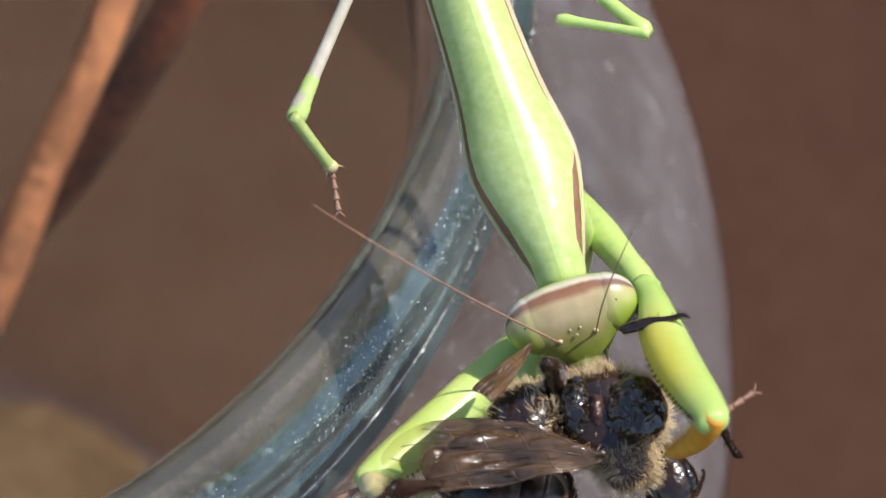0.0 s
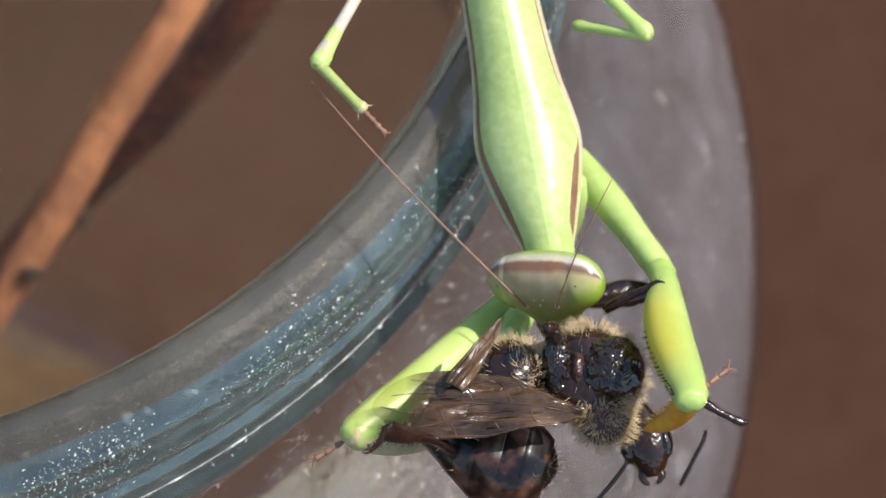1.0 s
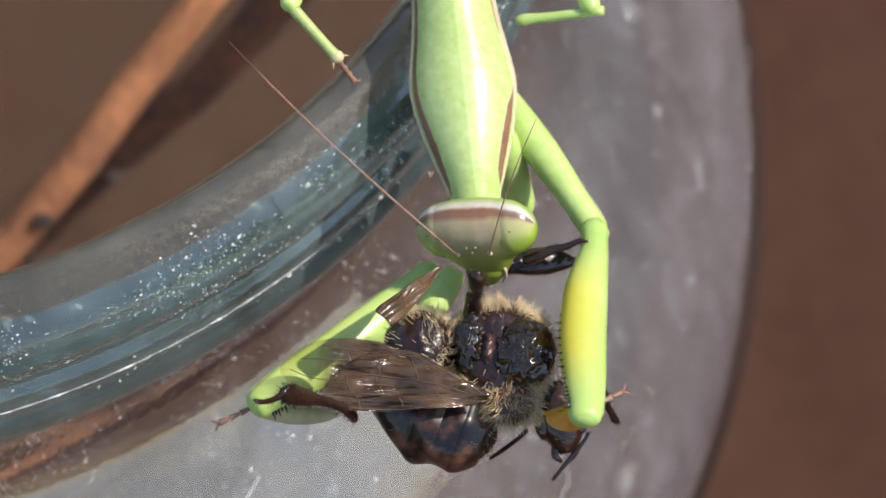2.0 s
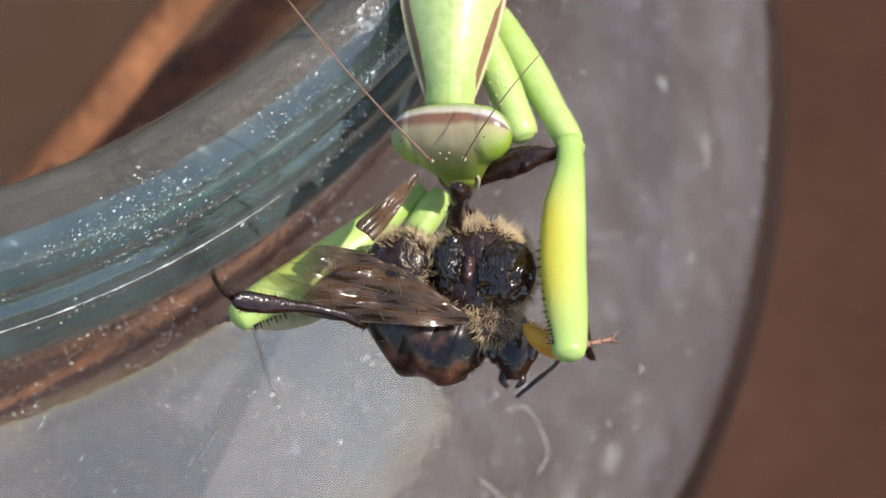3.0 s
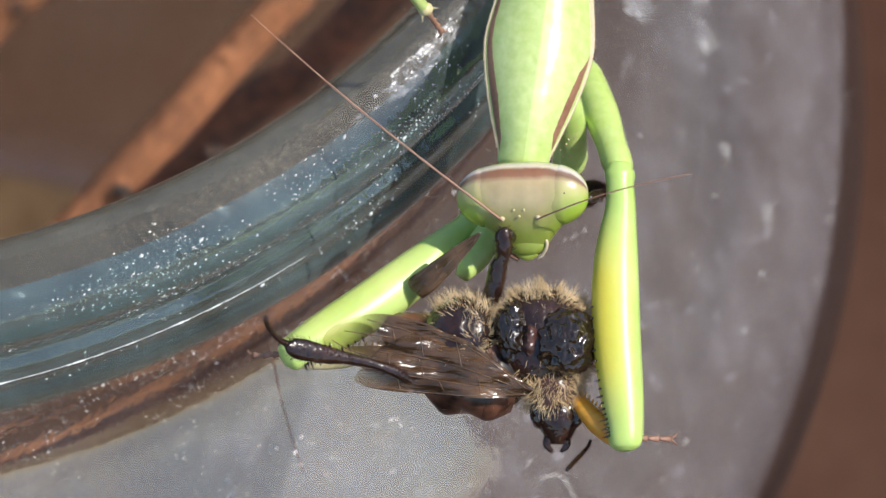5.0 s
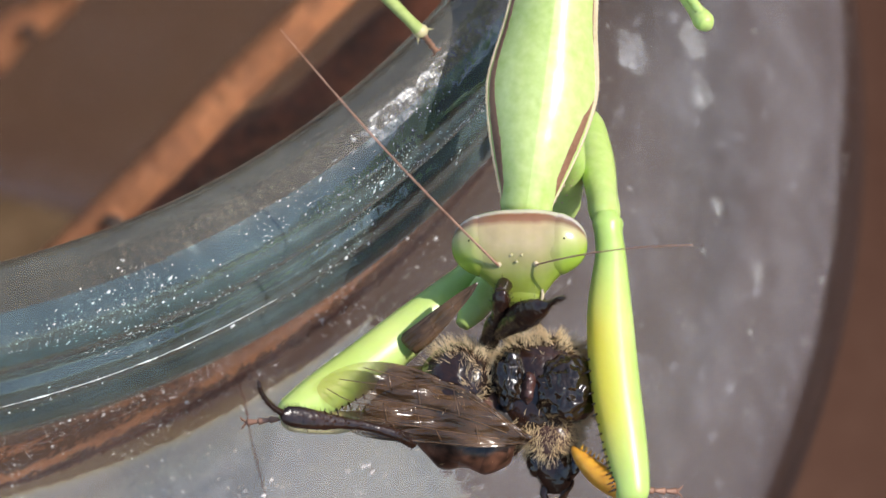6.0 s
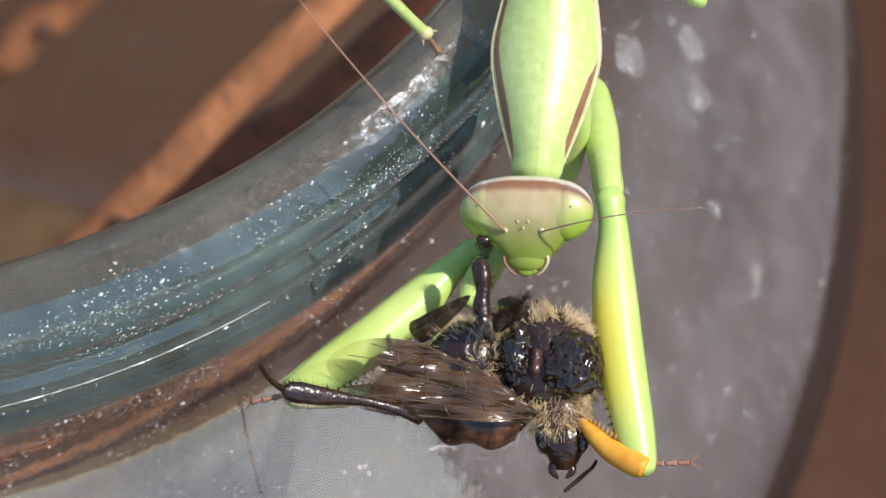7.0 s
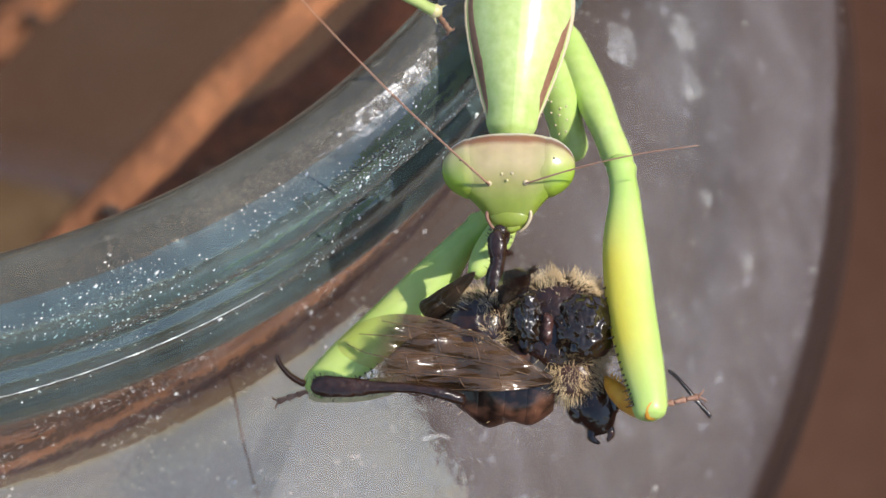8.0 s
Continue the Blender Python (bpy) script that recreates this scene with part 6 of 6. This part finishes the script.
    "mid_leg": [
        (0, -0.00034, 0.00653, -0.00299, 28.2, 31.7, 20.8),
        (0.5, -0.00091, 0.00699, -0.00271, 23.2, 14.1, 8.7),
        (1, -0.00003, 0.00561, -0.00340, 20.7, 11.5, 12.0),
        (1.2, -0.00009, 0.00617, -0.00337, 18.1, 0.0, 2.9),
        (1.5, 0.00010, 0.00553, -0.00368, 14.1, 11.6, 15.9),
        (1.7, 0.00004, 0.00564, -0.00351, 12.9, 20.8, 11.3),
        (2.8, -0.00158, 0.00540, -0.00354, 5.5, -16.6, 23.4),
        (3, -0.00058, 0.00570, -0.00370, 3.6, -15.1, 24.8),
        (3.5, -0.00049, 0.00661, -0.00210, -0.0, 36.2, 24.7),
        (4, -0.00048, 0.00670, -0.00120, 0.0, 28.3, 35.2),
        (4.5, -0.00048, 0.00730, -0.00120, 0.0, 35.7, 23.4),
        (5, -0.00003, 0.00744, -0.00120, 0.0, 42.6, 24.6),
        (5.2, -0.00038, 0.00707, -0.00120, -0.0, 37.3, 21.1),
        (5.75, -0.00170, 0.00451, 0.00020, 5.6, -16.2, 30.2),
        (6.3, -0.00301, 0.00195, 0.00160, 0.0, -69.9, 42.4),
        (6.5, -0.00301, 0.00195, 0.00160, 0.0, -69.9, 42.4),
        (7, -0.00294, 0.00191, 0.00160, 0.0, -68.0, 51.9),
        (7.5, -0.00287, 0.00187, 0.00160, 0.0, -66.1, 61.4),
        (8, -0.00311, 0.00171, 0.00160, 0.0, -68.4, 44.6),
    ],
    "mid_foot": [
        (0, 0.00096, 0.00441, 0.00150, 0.0, -25.5, 3.6),
        (0.5, 0.00041, 0.00479, 0.00159, 0.0, -20.5, 1.4),
        (1, 0.00112, 0.00444, -0.00144, 0.0, -28.0, 22.4),
        (1.2, 0.00121, 0.00451, -0.00014, 0.0, -19.5, 4.5),
        (1.5, 0.00147, 0.00407, -0.00017, 0.0, -20.9, 17.3),
        (1.7, 0.00096, 0.00510, -0.00150, 0.0, -20.6, 24.9),
        (2.8, 0.00143, 0.00633, -0.00242, 6.4, 33.9, 26.6),
        (3, 0.00197, 0.00653, -0.00263, 4.9, 44.4, 28.5),
        (3.5, 0.00146, 0.00720, -0.00110, 0.0, 56.4, 24.7),
        (4, 0.00146, 0.00781, -0.00020, 0.0, 52.2, 36.5),
        (4.5, 0.00152, 0.00788, -0.00020, 0.0, 56.3, 22.8),
        (5, 0.00175, 0.00799, -0.00020, 0.0, 60.4, 23.8),
        (5.2, 0.00161, 0.00761, -0.00020, 0.0, 57.0, 19.6),
        (6.3, -0.00237, 0.00244, 0.00040, 0.0, 83.2, 6.3),
        (6.5, -0.00250, 0.00239, 0.00040, 0.0, 82.6, 12.0),
        (7, -0.00137, 0.00263, 0.00040, 0.0, 76.6, 37.7),
        (7.5, -0.00220, 0.00237, 0.00040, 0.0, 80.6, 64.3),
        (8, -0.00227, 0.00244, 0.00040, 0.0, 87.0, 43.7),
    ],
    "fore_leg": [
        (0, -0.00284, 0.00132, 0.00061, -41.2, -81.6, 143.9),
        (0.5, -0.00229, 0.00142, 0.00067, -35.0, -74.5, 146.1),
        (1, -0.00193, 0.00163, 0.00069, -99.5, -80.5, -144.2),
        (1.2, -0.00191, 0.00199, 0.00075, -112.8, -79.0, -123.8),
        (1.5, -0.00146, 0.00225, 0.00066, -31.1, -78.2, 145.6),
        (1.7, -0.00158, 0.00223, 0.00057, -8.1, -73.1, 108.8),
        (2.8, -0.00232, 0.00185, 0.00030, 1.9, -56.0, 78.0),
        (3, -0.00175, 0.00259, 0.00029, 0.4, -59.8, 86.9),
        (3.5, -0.00309, 0.00220, 0.00010, 0.0, -15.8, 76.6),
        (4, -0.00313, 0.00248, 0.00010, -0.0, -23.7, 84.4),
        (4.5, -0.00299, 0.00242, 0.00010, -0.0, -36.8, 82.2),
        (5, -0.00294, 0.00248, 0.00010, 0.0, -25.4, 84.2),
        (5.2, -0.00286, 0.00229, 0.00010, -0.0, -32.5, 78.0),
        (6.3, -0.00323, 0.00228, 0.00010, 0.0, -45.6, 84.4),
        (6.5, -0.00356, 0.00217, 0.00010, 0.0, -3.7, 107.6),
        (7, -0.00374, 0.00154, 0.00010, 0.0, -0.0, 96.0),
        (7.5, -0.00387, 0.00095, 0.00010, 0.0, -0.0, 93.0),
        (8, -0.00362, 0.00143, 0.00010, 0.0, -0.0, 87.2),
    ],
    "fore_foot": [
        (0, -0.00324, 0.00165, 0.00388, 124.4, 80.9, 52.4),
        (0.5, -0.00304, 0.00196, 0.00386, 111.7, 82.1, 40.1),
        (1, -0.00238, 0.00133, 0.00395, 102.8, 82.6, 33.0),
        (1.2, -0.00228, 0.00149, 0.00399, 84.4, 82.9, 16.4),
        (1.5, -0.00203, 0.00266, 0.00389, 59.0, 83.5, -8.2),
        (1.7, -0.00190, 0.00318, 0.00373, 43.4, 83.1, -24.1),
        (2.8, -0.00193, 0.00372, 0.00297, 12.0, 79.8, -57.0),
        (3, -0.00165, 0.00431, 0.00309, 7.8, 78.6, -59.2),
        (3.5, -0.00226, 0.00565, 0.00000, 0.0, 74.9, -62.5),
        (4, -0.00282, 0.00557, 0.00124, -0.0, 75.1, -65.0),
        (4.5, -0.00262, 0.00511, 0.00203, -0.0, 74.7, -64.7),
        (5, -0.00262, 0.00553, 0.00143, 0.0, 74.7, -64.8),
        (5.2, -0.00226, 0.00509, 0.00181, -0.0, 74.7, -65.1),
        (5.57, -0.00250, 0.00494, 0.00202, 20.0, 67.5, 4.7),
        (5.93, -0.00275, 0.00479, 0.00223, 14.4, 58.2, 50.5),
        (6.3, -0.00299, 0.00464, 0.00244, 0.0, 53.1, 89.4),
        (6.4, -0.00379, 0.00502, 0.00144, 0.0, 53.1, 89.4),
        (6.5, -0.00459, 0.00540, 0.00045, -0.0, 18.5, 115.6),
        (6.6, -0.00452, 0.00558, 0.00036, -0.0, 18.5, 115.6),
        (6.64, -0.00448, 0.00567, 0.00031, 27.3, 28.8, 73.4),
        (6.68, -0.00448, 0.00567, 0.00031, 42.4, 53.3, 30.3),
        (6.72, -0.00443, 0.00579, 0.00025, 0.0, 74.6, -66.7),
        (7, -0.00423, 0.00629, 0.00000, 0.0, 74.6, -66.7),
        (7.5, -0.00408, 0.00507, 0.00000, 0.0, 74.9, -69.1),
        (8, -0.00344, 0.00516, 0.00000, 0.0, 74.7, -69.6),
    ],
    "far_wing": [
        (0, -0.00653, 0.00045, 0.00256, 0.0, 30.2, 54.2),
        (0.5, -0.00799, -0.00020, 0.00229, 0.0, 18.5, 50.5),
        (1, -0.00732, -0.00130, 0.00187, 0.0, 14.5, 59.3),
        (1.2, -0.00756, -0.00103, 0.00199, 0.0, 14.4, 57.8),
        (1.5, -0.00644, -0.00018, 0.00223, 0.0, 22.0, 59.3),
        (1.7, -0.00640, 0.00066, 0.00240, 0.0, 28.6, 52.9),
        (2.8, -0.00677, 0.00123, 0.00234, 0.0, 31.4, 52.2),
        (3, -0.00645, 0.00152, 0.00231, 0.0, 31.2, 55.9),
        (3.5, -0.00706, 0.00180, -0.00040, 0.0, -15.8, 50.0),
        (4, -0.00725, 0.00173, -0.00040, 0.0, -10.6, 48.8),
        (4.5, -0.00709, 0.00161, -0.00040, 0.0, -4.4, 51.0),
        (5, -0.00696, 0.00217, -0.00040, 0.0, -23.5, 47.4),
        (5.2, -0.00686, 0.00157, -0.00040, 0.0, -11.7, 48.3),
        (6.3, -0.00711, 0.00171, -0.00040, 0.0, -21.6, 48.6),
        (6.5, -0.00711, 0.00141, -0.00040, -0.0, -32.2, 51.6),
        (7, -0.00709, 0.00095, -0.00040, -0.0, -43.3, 41.2),
        (7.5, -0.00685, 0.00041, -0.00040, 0.0, -46.2, 46.7),
        (8, -0.00702, 0.00068, -0.00040, 0.0, -45.9, 42.1),
    ],
    "bee_antenna": [
        (0, 0.00495, -0.00261, -0.00098, -16.9, -47.9, -103.9),
        (0.5, 0.00603, -0.00217, -0.00086, -6.9, -38.9, -98.7),
        (1, 0.00661, -0.00275, -0.00098, -8.0, 15.2, -114.1),
        (1.2, 0.00596, -0.00315, -0.00101, -10.0, 12.3, -124.0),
        (1.5, 0.00596, -0.00271, -0.00067, -7.2, 9.9, -121.3),
        (1.7, 0.00579, -0.00304, -0.00064, -6.0, 6.1, -119.9),
        (2.8, 0.00505, -0.00444, -0.00049, -3.3, 17.2, -123.5),
        (3, 0.00499, -0.00419, -0.00030, -2.7, 15.3, -131.7),
        (3.5, 0.00400, -0.00537, 0.00000, -0.0, -51.8, -111.4),
        (4, 0.00329, -0.00517, 0.00000, -0.0, -77.4, -133.2),
        (4.5, 0.00445, -0.00550, 0.00000, 0.0, -61.7, -100.4),
        (5, 0.00324, -0.00518, 0.00000, 0.0, -53.8, -127.5),
        (5.2, 0.00270, -0.00475, 0.00000, 0.0, -43.7, -149.2),
        (6.3, 0.00222, -0.00499, 0.00000, 0.0, -68.8, -120.1),
        (6.5, 0.00227, -0.00533, 0.00000, 0.0, -68.7, -120.3),
        (7, 0.00317, -0.00504, 0.00000, 0.0, -47.2, -134.6),
        (7.5, 0.00416, -0.00531, 0.00000, 0.0, -39.9, -130.6),
        (7.75, 0.00507, -0.00371, 0.00000, -8.3, -19.8, -85.3),
        (8, 0.00598, -0.00212, 0.00000, 0.0, -0.0, -45.7),
    ],
    "second_antenna": [
        (0, 0.00220, -0.00420, -0.00150, 0.0, 32.0, -126.0),
        (0.5, 0.00223, -0.00440, -0.00150, 0.0, 31.9, -127.6),
        (1, 0.00226, -0.00460, -0.00150, 0.0, 31.8, -129.2),
        (1.2, 0.00235, -0.00416, -0.00150, 0.0, 36.2, -131.4),
        (1.5, 0.00249, -0.00350, -0.00150, 0.0, 42.8, -134.6),
        (1.7, 0.00239, -0.00405, -0.00150, 0.0, 42.8, -134.1),
        (2.8, 0.00150, -0.00300, -0.00220, 0.0, 50.0, -150.0),
        (3, 0.00150, -0.00300, -0.00220, 0.0, 50.0, -150.0),
        (3.5, 0.00150, -0.00300, -0.00220, 0.0, 50.0, -150.0),
        (4, 0.00150, -0.00300, -0.00220, 0.0, 50.0, -150.0),
        (4.5, 0.00150, -0.00300, -0.00220, 0.0, 50.0, -150.0),
        (5, 0.00150, -0.00300, -0.00220, 0.0, 50.0, -150.0),
        (5.2, 0.00150, -0.00300, -0.00220, 0.0, 50.0, -150.0),
        (6.3, 0.00150, -0.00300, -0.00220, 0.0, 50.0, -150.0),
        (6.5, 0.00150, -0.00300, -0.00220, 0.0, 50.0, -150.0),
        (7, 0.00150, -0.00300, -0.00220, 0.0, 50.0, -150.0),
        (7.5, 0.00150, -0.00300, -0.00220, 0.0, 50.0, -150.0),
        (8, 0.00150, -0.00300, -0.00220, 0.0, 50.0, -150.0),
    ],
    "front_leg": [
        (0, 0.00571, 0.00037, -0.00120, 0.0, 54.0, -46.8),
        (0.5, 0.00579, -0.00019, -0.00120, 0.0, 32.2, -36.2),
        (1, 0.00587, -0.00076, -0.00120, 0.0, 10.4, -25.6),
        (1.2, 0.00584, -0.00058, -0.00120, 0.0, 21.3, -30.3),
        (1.5, 0.00579, -0.00031, -0.00120, 0.0, 37.6, -37.4),
        (1.7, 0.00579, -0.00041, -0.00120, 0.0, 44.5, -42.9),
        (2.8, 0.00598, -0.00251, -0.00120, 0.0, 61.6, -77.6),
        (3, 0.00610, -0.00240, -0.00120, 0.0, 59.0, -67.6),
        (3.5, 0.00450, -0.00300, -0.00150, 0.0, 60.0, -80.0),
        (4, 0.00450, -0.00300, -0.00150, 0.0, 60.0, -80.0),
        (4.5, 0.00450, -0.00300, -0.00150, 0.0, 60.0, -80.0),
        (5, 0.00450, -0.00300, -0.00150, 0.0, 60.0, -80.0),
        (5.2, 0.00450, -0.00300, -0.00150, 0.0, 60.0, -80.0),
        (6.3, 0.00450, -0.00300, -0.00150, 0.0, 60.0, -80.0),
        (6.5, 0.00450, -0.00300, -0.00150, 0.0, 60.0, -80.0),
        (7, 0.00450, -0.00300, -0.00150, 0.0, 60.0, -80.0),
        (7.5, 0.00450, -0.00300, -0.00150, 0.0, 60.0, -80.0),
        (8, 0.00450, -0.00300, -0.00150, 0.0, 60.0, -80.0),
    ],
    "front_wing": [
        (0, -0.00034, 0.00000, 0.00000, 0.0, 0.0, 7.0),
        (0.5, -0.00034, 0.00000, 0.00000, 0.0, 0.0, 7.0),
        (1, -0.00034, 0.00000, 0.00000, 0.0, 0.0, 7.0),
        (1.2, -0.00034, 0.00000, 0.00000, 0.0, 0.0, 7.0),
        (1.5, -0.00034, 0.00000, 0.00000, 0.0, 0.0, 7.0),
        (1.7, -0.00034, 0.00000, 0.00000, 0.0, 0.0, 7.0),
        (2.8, -0.00005, 0.00000, 0.00000, 0.0, 0.0, 1.1),
        (3, 0.00000, 0.00000, 0.00000, 0.0, 0.0, 0.0),
        (3.5, 0.00000, 0.00000, 0.00000, 0.0, 0.0, 0.0),
        (4, 0.00000, 0.00000, 0.00000, 0.0, 0.0, 0.0),
        (4.5, 0.00000, 0.00000, 0.00000, 0.0, 0.0, 0.0),
        (5, 0.00000, 0.00000, 0.00000, 0.0, 0.0, 0.0),
        (5.2, 0.00000, 0.00000, 0.00000, 0.0, 0.0, 0.0),
        (6.3, 0.00000, 0.00000, 0.00000, 0.0, 0.0, 0.0),
        (6.5, 0.00000, 0.00000, 0.00000, 0.0, 0.0, 0.0),
        (7, 0.00000, 0.00000, 0.00000, 0.0, 0.0, 0.0),
        (7.5, 0.00000, 0.00000, 0.00000, 0.0, 0.0, 0.0),
        (8, 0.00000, 0.00000, 0.00000, 0.0, 0.0, 0.0),
    ],
    "hind_wing": [
        (0, -0.00034, 0.00000, 0.00000, 0.0, 0.0, 7.0),
        (0.5, -0.00034, 0.00000, 0.00000, 0.0, 0.0, 7.0),
        (1, -0.00034, 0.00000, 0.00000, 0.0, 0.0, 7.0),
        (1.2, -0.00034, 0.00000, 0.00000, 0.0, 0.0, 7.0),
        (1.5, -0.00034, 0.00000, 0.00000, 0.0, 0.0, 7.0),
        (1.7, -0.00034, 0.00000, 0.00000, 0.0, 0.0, 7.0),
        (2.8, -0.00005, 0.00000, 0.00000, 0.0, 0.0, 1.1),
        (3, 0.00000, 0.00000, 0.00000, 0.0, 0.0, 0.0),
        (3.5, 0.00000, 0.00000, 0.00000, 0.0, 0.0, 0.0),
        (4, 0.00000, 0.00000, 0.00000, 0.0, 0.0, 0.0),
        (4.5, 0.00000, 0.00000, 0.00000, 0.0, 0.0, 0.0),
        (5, 0.00000, 0.00000, 0.00000, 0.0, 0.0, 0.0),
        (5.2, 0.00000, 0.00000, 0.00000, 0.0, 0.0, 0.0),
        (6.3, 0.00000, 0.00000, 0.00000, 0.0, 0.0, 0.0),
        (6.5, 0.00000, 0.00000, 0.00000, 0.0, 0.0, 0.0),
        (7, 0.00000, 0.00000, 0.00000, 0.0, 0.0, 0.0),
        (7.5, 0.00000, 0.00000, 0.00000, 0.0, 0.0, 0.0),
        (8, 0.00000, 0.00000, 0.00000, 0.0, 0.0, 0.0),
    ],
}


def motions():
    """Keys the mantis, the bee and their moving parts."""
    for key, rows in ROWS.items():
        thing = MANTIS.get(key) or BEE.get(key)
        walk(thing, [(t, pose(*rest)) for t, *rest in rows])


motions()
